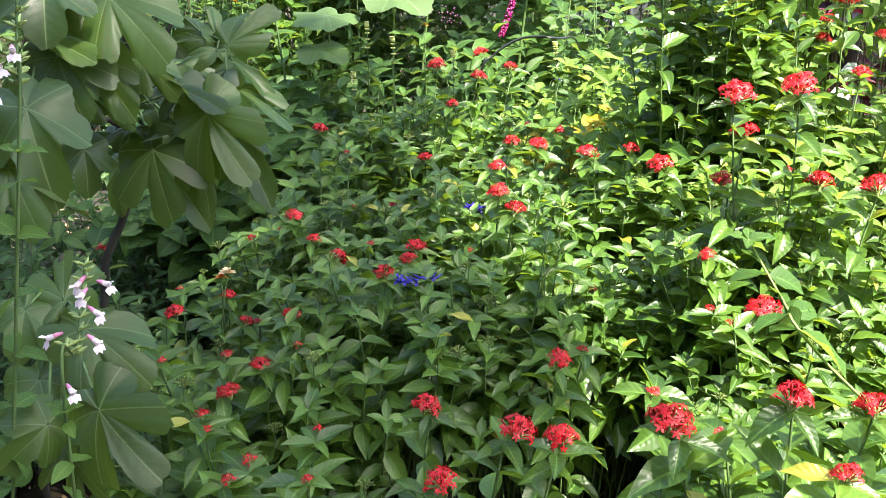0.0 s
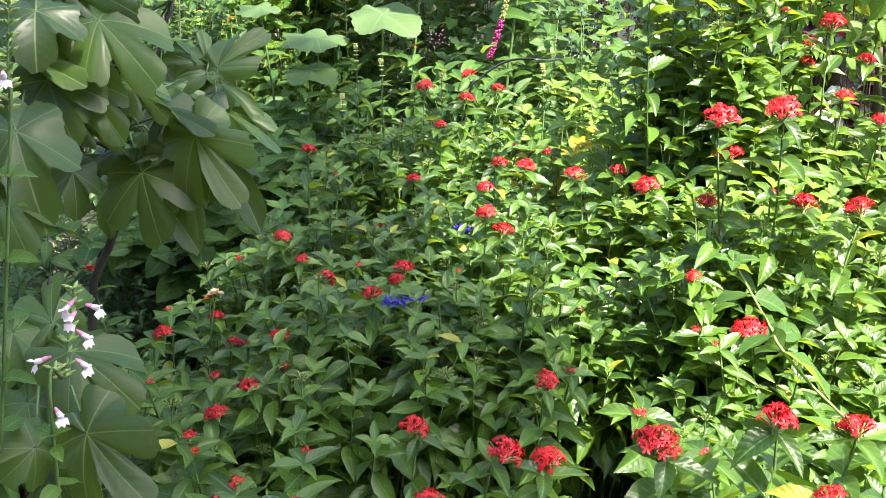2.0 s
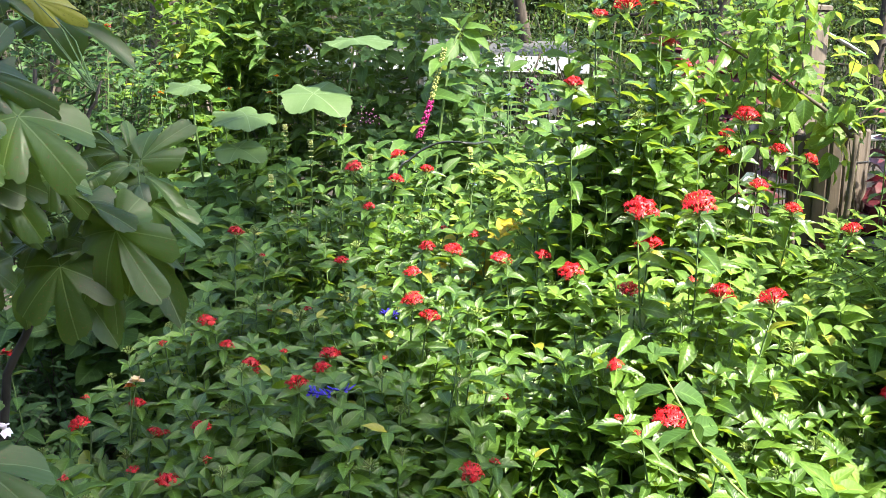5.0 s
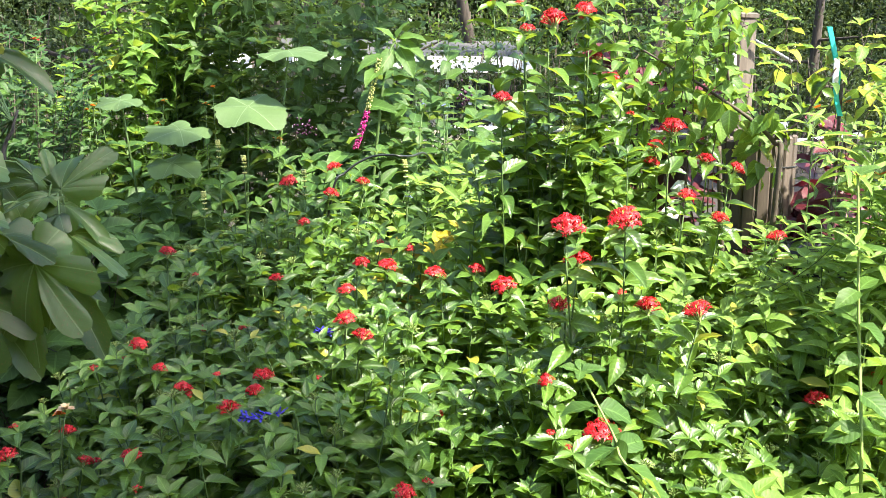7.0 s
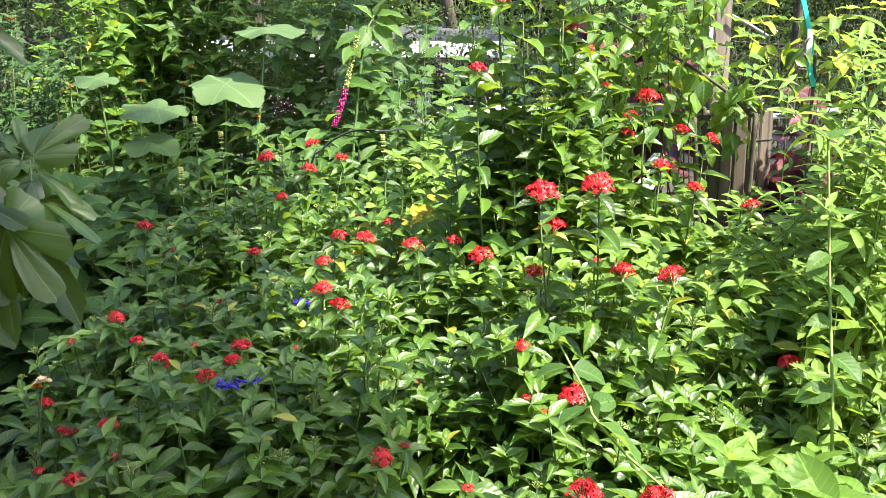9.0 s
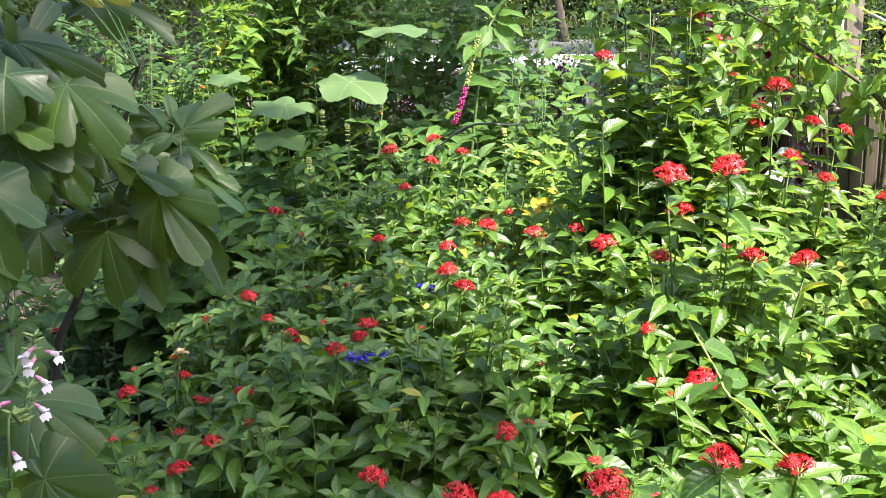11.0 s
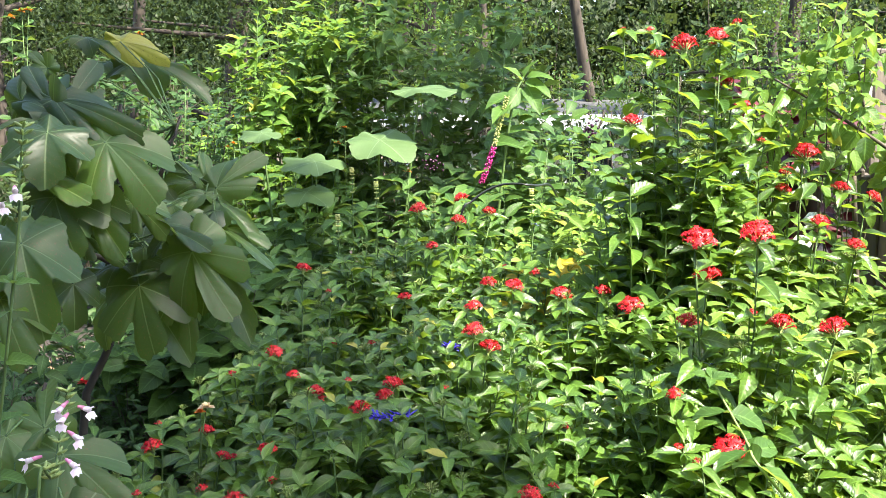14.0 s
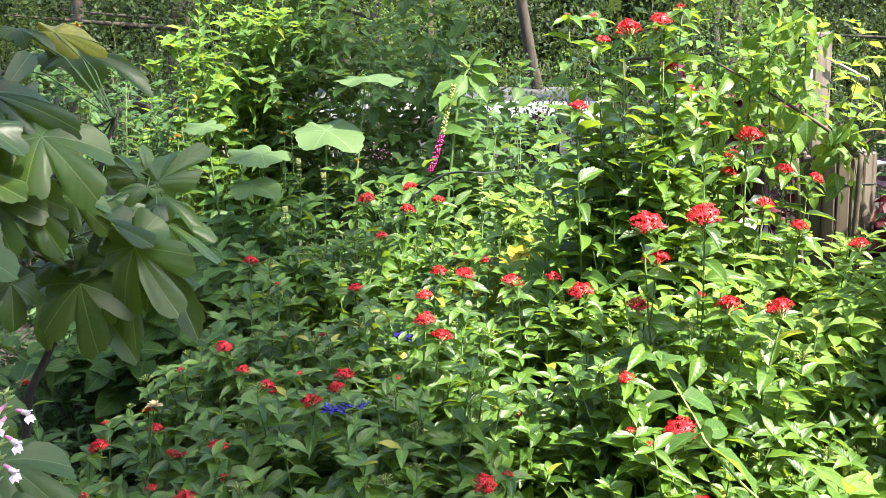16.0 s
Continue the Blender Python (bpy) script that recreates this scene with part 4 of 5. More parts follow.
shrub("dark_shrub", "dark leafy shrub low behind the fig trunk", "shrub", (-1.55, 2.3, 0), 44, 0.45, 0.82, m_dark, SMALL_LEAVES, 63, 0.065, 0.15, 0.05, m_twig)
# Lime leaf chosen here to brighten the sunlit corner.
shrub("leafy_shrub", "sunlit leafy plant standing before the slatted planter", "shrub", (1.44, 2.84, 0), 36, 0.32, 1.25, m_lime, PENTAS_LEAVES, 64, 0.10, 0.3, 0.07, m_stem, low=0.85, shoots=2)
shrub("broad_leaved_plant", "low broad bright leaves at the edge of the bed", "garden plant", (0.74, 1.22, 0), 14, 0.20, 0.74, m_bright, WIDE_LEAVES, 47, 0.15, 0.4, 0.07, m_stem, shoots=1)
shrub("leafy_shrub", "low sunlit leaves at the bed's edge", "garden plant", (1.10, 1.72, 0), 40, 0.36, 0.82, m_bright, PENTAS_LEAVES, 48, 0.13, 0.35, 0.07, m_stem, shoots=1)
# Two filler plants whose pale leaf stands in for sun on the pentas.
shrub("lime_shrub", "sunlit light green leafy plant added to brighten the tall pentas", "garden plant", (1.06, 2.46, 0), 40, 0.38, 1.16, m_lime, PENTAS_LEAVES, 81, 0.10, 0.6, 0.055, m_stem, low=0.85, shoots=1)
shrub("lime_shrub", "sunlit light green leaves added to brighten the bed behind the large red heads", "garden plant", (0.92, 3.0, 0), 34, 0.34, 1.42, m_lime, PENTAS_LEAVES, 82, 0.10, 0.55, 0.06, m_stem, low=0.85, shoots=1)
# Brighter leaf stands in for light in the dark gap here.
shrub("leafy_shrub", "half-sunlit leafy plant between the pentas", "garden plant", (0.52, 2.95, 0), 44, 0.34, 1.22, m_bright, PENTAS_LEAVES, 49, 0.12, 0.35, 0.07, m_stem, shoots=1)


# ---- trees and distance ----
def tree(base, height, crown, seed, trunk_r=0.14, lean=(0.0, 0.0), n=2600, leaf=0.16, first=0.4, label="tall tree with a dark leafy crown behind the garden", mat=None):
    rnd = np.random.default_rng(seed)
    e = thing("tree", base, label, "tree", "background trees")
    b = Build()
    s = np.linspace(0, 1, 9)
    line = np.stack([lean[0] * s * height, lean[1] * s * height, s * height], 1)
    line[1:, :2] += rnd.normal(0, 0.05, (8, 2))
    tube(b, line, trunk_r * (1 - 0.75 * s), 9)
    limbs = []
    for i in range(16):
        at = np.array([np.interp(first + (1 - first) * i / 16, s, line[:, k]) for k in range(3)])
        a = i * 2.4 + rnd.normal(0, 0.3)
        r = crown * rnd.uniform(0.5, 1.0) * (1 - 0.4 * i / 16)
        end = at + np.array([r * math.cos(a), r * math.sin(a), rnd.uniform(-0.1, 0.5) * r])
        l = bent(at, end, -0.08, 6)
        tube(b, l, np.linspace(trunk_r * 0.32, trunk_r * 0.05, 6), 5)
        limbs.append(l)
    obj("trunk", b.mesh("trunk"), m_bark, e)
    ms = []
    for i in range(n // 14):
        l = limbs[rnd.integers(0, len(limbs))]
        c = l[rnd.integers(1, 6)] + rnd.normal(0, crown * 0.13, 3)
        for j in range(54):
            p = c + rnd.normal(0, crown * 0.062, 3) * (1, 1, 0.7)
            ms.append(frame_of(p, rnd.normal(0, 1, 3) + (0, 0, -0.5), (rnd.normal(0, 0.6), rnd.normal(0, 0.6), 1), leaf * rnd.uniform(0.6, 1.3)))
    b = Build()
    scatter(b, FAR_LEAVES, ms, rnd)
    tagged(obj("crown", b.mesh("crown"), mat or m_tree, e), kind="stuff")
    return e


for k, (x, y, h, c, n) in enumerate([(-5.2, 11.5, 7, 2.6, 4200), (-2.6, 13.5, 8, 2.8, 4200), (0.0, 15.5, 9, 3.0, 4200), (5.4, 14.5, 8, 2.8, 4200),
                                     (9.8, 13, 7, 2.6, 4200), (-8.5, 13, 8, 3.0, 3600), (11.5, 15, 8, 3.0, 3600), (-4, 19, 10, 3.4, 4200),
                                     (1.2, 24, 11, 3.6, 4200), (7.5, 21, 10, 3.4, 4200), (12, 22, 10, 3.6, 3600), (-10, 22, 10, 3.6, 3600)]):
    # Trees 2, 3 and 9 take a lighter leaf to stand for sunlit foliage.
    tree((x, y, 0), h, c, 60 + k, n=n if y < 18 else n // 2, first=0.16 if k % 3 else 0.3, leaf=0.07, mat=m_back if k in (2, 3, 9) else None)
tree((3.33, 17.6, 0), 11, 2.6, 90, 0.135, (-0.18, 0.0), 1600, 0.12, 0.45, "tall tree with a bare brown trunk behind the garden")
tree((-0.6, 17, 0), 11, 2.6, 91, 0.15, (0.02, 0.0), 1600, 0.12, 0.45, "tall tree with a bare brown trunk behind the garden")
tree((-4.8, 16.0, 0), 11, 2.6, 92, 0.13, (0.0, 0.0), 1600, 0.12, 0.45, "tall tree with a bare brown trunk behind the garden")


def hedge(base, n, sx, sy, h, seed, label, leaf=0.16, clump=0.32, mat=None):
    """A belt of shrubs or woodland: leaves in loose clumps round many thin stems, with gaps between."""
    rnd = np.random.default_rng(seed)
    e = thing("hedge", base, label, "hedge")
    b, ms = Build(), []
    for i in range(n // 40):
        c = np.array([rnd.uniform(-sx, sx), rnd.normal(0, sy), h * rnd.uniform(0.02, 1.0) ** 0.8])
        c[2] *= 0.75 + 0.25 * math.sin(c[0] * 1.3 + seed) * math.sin(c[0] * 0.47 + 2 * seed)
        size = clump * rnd.uniform(0.5, 1.4)
        for j in range(40):
            p = c + rnd.normal(0, size, 3) * (1, 1, 0.7)
            p[2] = abs(p[2])
            ms.append(frame_of(p, rnd.normal(0, 1, 3) + (0, 0, -0.5), (rnd.normal(0, 0.6), rnd.normal(0, 0.6) - 0.3, 1), leaf * rnd.uniform(0.6, 1.4)))
    scatter(b, FAR_LEAVES, ms, rnd)
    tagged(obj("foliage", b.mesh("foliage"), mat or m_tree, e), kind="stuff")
    s = Build()
    for i in range(40):
        x = rnd.uniform(-sx, sx)
        tube(s, bent((x, rnd.normal(0, sy * 0.4), 0), (x + rnd.normal(0, 0.4), rnd.normal(0, sy * 0.6), h * 0.9), 0.1, 6, rnd), np.linspace(0.03, 0.008, 6), 5)
    tagged(obj("branching", s.mesh("branching"), m_twig, e), kind="stuff")


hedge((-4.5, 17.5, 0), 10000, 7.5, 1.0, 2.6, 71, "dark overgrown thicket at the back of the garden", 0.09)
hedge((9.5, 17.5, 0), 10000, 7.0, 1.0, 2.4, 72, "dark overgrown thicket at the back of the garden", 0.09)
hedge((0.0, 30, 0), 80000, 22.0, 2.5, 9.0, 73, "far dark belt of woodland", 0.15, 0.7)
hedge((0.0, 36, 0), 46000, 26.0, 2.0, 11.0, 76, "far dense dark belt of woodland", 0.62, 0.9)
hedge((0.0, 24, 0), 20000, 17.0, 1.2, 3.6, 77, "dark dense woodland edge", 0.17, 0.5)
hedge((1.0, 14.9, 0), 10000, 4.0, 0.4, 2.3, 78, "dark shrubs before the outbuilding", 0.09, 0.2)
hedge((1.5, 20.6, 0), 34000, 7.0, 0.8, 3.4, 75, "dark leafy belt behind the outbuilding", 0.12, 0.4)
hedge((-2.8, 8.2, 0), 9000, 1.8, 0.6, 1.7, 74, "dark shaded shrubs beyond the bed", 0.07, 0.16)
# Two unseen belts, added to hold back low skylight from behind and the left.
hedge((-1.0, -6.5, 0), 18000, 9.0, 0.8, 9.0, 79, "unseen tall dark woodland added to close the garden behind the path and block skylight", 0.30, 0.7)
hedge((-6.6, 1.5, 0), 13000, 1.0, 4.0, 7.0, 80, "unseen tall dark trees added to close the garden's shaded side and block skylight", 0.30, 0.6)


def unseen_shade_tree():
    """An unseen tall tree, added beside the path to keep the fig's side of the bed in dappled shade."""
    base = np.array((5.6, -5.6, 0.0))
    e = thing("unseen_shade_tree", base, "unseen tall leafy tree added to shade part of the bed", "tree")
    rnd = np.random.default_rng(95)
    mid, reach = np.array((5.0, -3.3, 12.9)) - base, np.array((1.3, 1.7, 0.9))
    b = Build()
    line = polyline([(0, 0, 0), (0.1, 0.2, 4.0), mid * 0.6 + (0.3, -0.5, 1.0), mid], 16)
    tube(b, line, np.linspace(0.24, 0.06, 16), 9)
    for k in range(14):
        a = k * 2.4
        end = mid + reach * np.array((math.cos(a) * 0.8, math.sin(a) * 0.8, rnd.uniform(-0.4, 0.6)))
        tube(b, bent(line[11 + k % 4], end, -0.05, 6), np.linspace(0.05, 0.01, 6), 5)
    obj("trunk", b.mesh("trunk"), m_bark, e)
    ms = []
    # Leaf clumps lifted along the sun's direction from where shade should fall.
    for k in range(520):
        y = rnd.uniform(0.0, 3.9)
        edge = 0.06 + 0.38 * math.exp(-(((y - 1.60) / 0.48) ** 2)) - 0.35 * max(0.0, y - 2.8)
        x, z = edge - 2.9 * rnd.uniform(0.03, 1.0), 0.95
        if 2.05 < y < 2.9 and -0.5 < x and rnd.random() < 0.40:
            continue
        if math.hypot(x + 0.66, y - 2.24) < 0.15:
            continue
        if k > 455:
            x, y, z = rnd.uniform(-0.6, 0.6), rnd.uniform(4.5, 6.2), 1.6
        elif k > 425:
            x, y = rnd.uniform(-0.5, 0.28), rnd.uniform(1.0, 2.0)
        c = np.array((x, y, z)) + np.array(SUN / SUN.z) * rnd.uniform(11.2, 12.8) - base
        for j in range(16):
            p = c + rnd.normal(0, 0.10, 3)
            ms.append(frame_of(p, rnd.normal(0, 1, 3), (rnd.normal(0, 0.5), rnd.normal(0, 0.5), 1), 0.19 * rnd.uniform(0.6, 1.3)))
    c = Build()
    scatter(c, CARD_LEAVES, ms, rnd)
    tagged(obj("crown", c.mesh("crown"), m_tree, e), kind="stuff")


# ---- hoop, berries and small plants in the bed ----
def polyline(pts, n=24):
    p = np.array(pts, float)
    t = np.linspace(0, len(p) - 1, n)
    out = []
    for x in t:
        i = min(int(x), len(p) - 2)
        u = x - i
        a, b, c, d = p[max(i - 1, 0)], p[i], p[i + 1], p[min(i + 2, len(p) - 1)]
        out.append(0.5 * (2 * b + (c - a) * u + (2 * a - 5 * b + 4 * c - d) * u * u + (3 * b - a - 3 * c + d) * u**3))
    return np.array(out)


def wire_hoop():
    b = Build()
    pts = polyline([(0.04, 3.38, 0.0), (0.05, 3.38, 0.7), (0.121, 3.271, 1.258), (0.173, 3.276, 1.352), (0.268, 3.274, 1.407), (0.385, 3.263, 1.407), (0.506, 3.650, 1.369), (0.62, 4.2, 1.1), (0.64, 4.25, 0.0)], 60)
    o = pts[0].copy()
    tube(b, pts - o, 0.0042, 7)
    ob = obj("wire_hoop", b.mesh("wire_hoop"), m_black)
    ob.location = o
    tagged(ob, "black wire plant support hoop standing among the plants", "plant support")


wire_hoop()


def ball(b, at, r, rnd=None):
    """A small faceted berry."""
    v, f = [], []
    for i, ph in enumerate((0.5, 1.2, 1.95, 2.65)):
        for j in range(6):
            a = j * 1.047 + 0.5 * i
            v.append((at[0] + r * math.sin(ph) * math.cos(a), at[1] + r * math.sin(ph) * math.sin(a), at[2] + r * math.cos(ph)))
    for i in range(3):
        for j in range(6):
            f.append((i * 6 + j, i * 6 + (j + 1) % 6, (i + 1) * 6 + (j + 1) % 6, (i + 1) * 6 + j))
    b.add(v, f)
    b.add(v[:6], [(0, 1, 2, 3), (0, 3, 4, 5)])


def berry_plant():
    base = np.array((0.22, 4.05, 0.0))
    e = thing("pokeberry_plant", base, "tall berry plant with magenta and yellow-green hanging berry spikes", "berry plant")
    rnd = np.random.default_rng(50)
    main = polyline([base, (0.28, 4.1, 0.8), (0.358, 4.071, 1.643), (0.418, 4.107, 1.839)], 14)
    b = Build()
    tube(b, main - base, np.linspace(0.010, 0.004, 14), 6)
    obj("stem", b.mesh("stem"), m_stem, e)
    spike = polyline([(0.341, 4.039, 1.750), (0.310, 4.005, 1.629), (0.279, 3.977, 1.509), (0.236, 3.947, 1.386)], 60) - base
    sb, mb, yb = Build(), Build(), Build()
    tube(sb, spike, 0.0022, 5)
    stalk = obj("berry_spike", sb.mesh("berry_spike"), m_stem, e)
    for i, p in enumerate(spike):
        for j in range(5 if i > 34 else 3):
            a = i * 1.1 + j * 1.8
            r = 0.010 if i > 34 else 0.009
            q = p + np.array([r * math.cos(a), r * math.sin(a), rnd.normal(0, 0.003)])
            ball(mb if i > 34 else yb, q, 0.0050 if i > 34 else 0.0038)
    tagged(obj("ripe_fruit_spike", mb.mesh("berries"), m_berry, stalk, "bright magenta berries"), kind="stuff")
    tagged(obj("unripe_fruit_spike", yb.mesh("berries"), m_palebud, stalk, "yellow-green unripe berries"), kind="stuff")
    for c, n in (((0.611, 3.486, 1.617), 26), ((0.006, 4.135, 1.459), 16), ((0.044, 4.135, 1.453), 12), ((0.703, 3.262, 1.371), 9)):
        d = Build()
        for k in range(n):
            ball(d, np.array(c) - base + rnd.normal(0, 0.014, 3) * (1, 1, 1.5), 0.0052)
        tagged(obj("dark_fruit_spray", d.mesh("berries"), m_darkberry, e, "dark purple berries"), kind="stuff")
    ms = []
    for p, q, s in (((0.198, 3.928, 1.367), (0.114, 3.780, 1.357), 1), ((0.284, 4.027, 1.557), (0.406, 3.917, 1.566), 1), ((0.356, 4.069, 1.715), (0.263, 3.927, 1.674), 1), ((0.419, 4.109, 1.815), (0.343, 4.108, 1.915), 1),
                    ((0.430, 4.106, 1.839), (0.544, 4.041, 1.860), 1), ((0.418, 4.107, 1.839), (0.459, 4.096, 1.930), 1), ((0.424, 4.108, 1.820), (0.540, 3.996, 1.781), 1), ((0.407, 4.111, 1.791), (0.337, 3.971, 1.699), 1),
                    ((0.384, 4.115, 1.766), (0.232, 4.026, 1.736), 1), ((0.431, 4.108, 1.803), (0.478, 3.957, 1.701), 1), ((0.209, 3.929, 1.403), (0.242, 3.829, 1.476), 1), ((0.347, 4.073, 1.594), (0.485, 4.008, 1.648), 1)):
        p, q = np.array(p), np.array(q)
        leaf = frame_of(p - base, q - p, (rnd.normal(0, 0.3), -0.45, 0.85), np.linalg.norm(q - p) * 0.95, 0.75)
        obj("leaf", berry_leaf, m_bright_one, e, m=Matrix(leaf))


m_bright_one = leaf_material("bright_leaf_single", (0.05, 0.12, 0.03), (0.11, 0.21, 0.045), (0.38, 0.52, 0.06), island=False, trans=0.42)
berry_leaf = mesh_of("berry_leaf", *WIDE_LEAVES[0])
berry_plant()


def salvia(label, base, spikes, petal, seed):
    """Thin stems with whorls of two-lipped flowers along their ends."""
    rnd = np.random.default_rng(seed)
    base = np.array(base)
    e = thing("salvia", base, label, "flowering plant")
    for pts in spikes:
        line = polyline([base] + list(pts), 26) - base
        b = Build()
        tube(b, line, np.linspace(0.0035, 0.0016, 26), 5)
        st = obj("flowering_stem", b.mesh("flowering_stem"), m_stem, e)
        fl = Build()
        for i in range(13, 26):
            for j in range(1 + i % 2):
                a = rnd.uniform(0, 6.28)
                out = np.array([math.cos(a), math.sin(a), 0.35]) * 0.7
                at = line[i]
                tube(fl, [at, at + out * 0.012, at + out * 0.024 + (0, 0, 0.002)], [0.0012, 0.003, 0.0022], 5)
                m = frame_of(at + out * 0.023, out + (0, 0, 0.6), (0, 0, 1), 0.011, 1.2)
                scatter(fl, [CARD_LEAVES[0]], [m], rnd)
                m = frame_of(at + out * 0.023, out - (0, 0, 0.7), (0, 0, 1), 0.010, 1.4)
                scatter(fl, [CARD_LEAVES[1]], [m], rnd)
        tagged(obj("blossom_spike", fl.mesh("blossoms"), petal, st), kind="stuff")
        for m in stem_leaves(line[:16], rnd, 0.4, 0.06, 0.07):
            obj("leaf", pentas_meshes[0], m_pentas_one, st, m=Matrix(m))


salvia("blue salvia with violet-blue flowers leaning over the pentas", (-0.03, 2.2, 0), [[(0.021, 2.099, 0.826), (-0.018, 2.057, 0.925), (-0.062, 2.026, 0.928), (-0.097, 2.026, 0.933)]], m_blue, 3)
salvia("deep blue salvia flower deep among the leaves", (0.1, 2.7, 0), [[(0.104, 2.566, 0.897), (0.099, 2.534, 0.976), (0.074, 2.537, 0.987)]], m_blue, 4)


def bud_spike(label, at, low, seed):
    """A thin upright spike of tight whorls of pale buds over a few leaves."""
    rnd = np.random.default_rng(seed)
    at, low = np.array(at), np.array(low)
    base = np.array((low[0], low[1] + 0.04, 0.0))
    e = thing("bud_spike", base, label, "garden plant", "pale budding spikes")
    line = polyline([base, (low + base) / 2 + (0.01, 0, 0), low, at], 30) - base
    b = Build()
    tube(b, line, np.linspace(0.003, 0.0012, 30), 5)
    st = obj("stem", b.mesh("stem"), m_stem, e)
    buds = Build()
    for i in range(20, 30):
        for j in range(6):
            a = j * 1.047 + i * 0.5
            out = np.array([math.cos(a), math.sin(a), 0.35])
            tube(buds, [line[i], line[i] + out * 0.005, line[i] + out * 0.009], [0.0012, 0.0030, 0.0012], 5)
    tagged(obj("bud_whorl", buds.mesh("buds"), m_palebud, st, "pale yellow-green buds"), kind="stuff")
    for m in stem_leaves(line[:21], rnd, 0.55, 0.05, 0.07):
        obj("leaf", pentas_meshes[1], m_pentas_one, st, m=Matrix(m))


for k, (at, low) in enumerate((((-0.263, 3.348, 1.455), (-0.258, 3.336, 1.345)), ((-0.170, 3.241, 1.410), (-0.165, 3.230, 1.303)), ((0.030, 3.134, 1.372), (0.035, 3.124, 1.268)),
                               ((0.371, 3.233, 1.394), (0.376, 3.222, 1.287)), ((-0.292, 3.131, 1.303), (-0.287, 3.120, 1.200)))):
    bud_spike("thin green stem with a spike of pale yellow-green buds", at, low, 30 + k)


def lipped_flower(seed):
    """A pale drooping two-lipped flower: a tube, a hood and a three-part lower lip; pink throat apart."""
    b, c = Build(), Build()
    tube(c, [(0, 0, 0), (0, 0.010, 0.001), (0, 0.017, 0.0)], [0.0022, 0.0036, 0.0042], 8)
    rnd = np.random.default_rng(seed)
    tube(b, [(0, 0.014, 0), (0, 0.022, 0.001), (0, 0.026, 0.0)], [0.0040, 0.0050, 0.0045], 8)
    scatter(b, [CARD_LEAVES[1]], [frame_of((0, 0.022, 0.003), (0, 1, 0.55), (0, 0, 1), 0.016, 1.1)], rnd)
    for a in (-0.7, 0.0, 0.7):
        scatter(b, [CARD_LEAVES[1]], [frame_of((0, 0.023, -0.002), (math.sin(a), math.cos(a), -0.75), (0, 0.4, 1), 0.018, 1.1)], rnd)
    return b.mesh("petal"), c.mesh("throat")


LIPPED = [lipped_flower(s) for s in (1, 2)]


def pink_plant(label, base, stem_pts, flowers, seed):
    rnd = np.random.default_rng(seed)
    base = np.array(base)
    e = thing("pink_salvia", base, label, "flowering plant")
    line = polyline([base] + list(stem_pts), 24) - base
    b = Build()
    tube(b, line, np.linspace(0.0024, 0.0012, 24), 6)
    st = obj("flowering_stem", b.mesh("flowering_stem"), m_stem, e)
    bud = Build()
    for i in range(12, 24):
        for j in range(5):
            a = rnd.uniform(0, 6.28)
            out = np.array([math.cos(a), math.sin(a), 0.5])
            tube(bud, [line[i], line[i] + out * 0.008, line[i] + out * 0.013], [0.0012, 0.0024, 0.0005], 5)
    tagged(obj("calyx_whorl", bud.mesh("calyx"), m_calyx, st, "small green calyxes"), kind="stuff")
    for k, (p, side) in enumerate(flowers):
        p = np.array(p) - base
        m = frame_of(p, (side, -0.55 + rnd.normal(0, 0.2), -0.25 + rnd.normal(0, 0.15)), (0, -0.2, 1), 0.72)
        pm, tm = LIPPED[k % 2]
        f = obj("blossom", pm, m_whitepink, st, m=Matrix(m))
        obj("throat", tm, m_pink, f, "pink throat")
    for m in stem_leaves(line[:9], rnd, 0.3, 0.06, 0.06):
        obj("leaf", berry_leaf, m_pentas_one, st, m=Matrix(m))


pink_plant("pale pink salvia with drooping lipped flowers before the fig leaves", (-0.52, 1.25, 0), [(-0.427, 0.991, 1.073), (-0.422, 1.028, 1.154), (-0.423, 1.080, 1.241)], [
    ((-0.396, 1.043, 1.233), 0.8), ((-0.406, 1.037, 1.226), -0.1), ((-0.405, 1.031, 1.206), 0.6), ((-0.425, 1.004, 1.184), -0.9), ((-0.401, 1.012, 1.178), 0.7), ((-0.419, 0.985, 1.130), 0.5), ((-0.411, 1.050, 1.237), -0.3)], 5)
pink_plant("pale pink salvia spire with few flowers beside the fig", (-0.70, 1.15, 0), [(-0.461, 1.018, 1.356), (-0.457, 1.033, 1.459), (-0.457, 1.059, 1.566)], [
    ((-0.451, 1.016, 1.498), 0.3), ((-0.489, 1.010, 1.479), 0.1), ((-0.477, 1.015, 1.477), 0.8), ((-0.503, 0.990, 1.451), -0.6), ((-0.475, 1.003, 1.452), 0.7), ((-0.494, 0.999, 1.395), 0.4), ((-0.507, 0.985, 1.346), -0.4)], 6)


def croton():
    base = (0.37, 3.06, 0.0)
    shrub("croton", "small croton with yellow and bronze speckled leaves", "garden plant", base, 9, 0.13, 1.24, m_croton, PENTAS_LEAVES, 51, 0.085, 0.72, 0.03, m_twig, shoots=1)


croton()


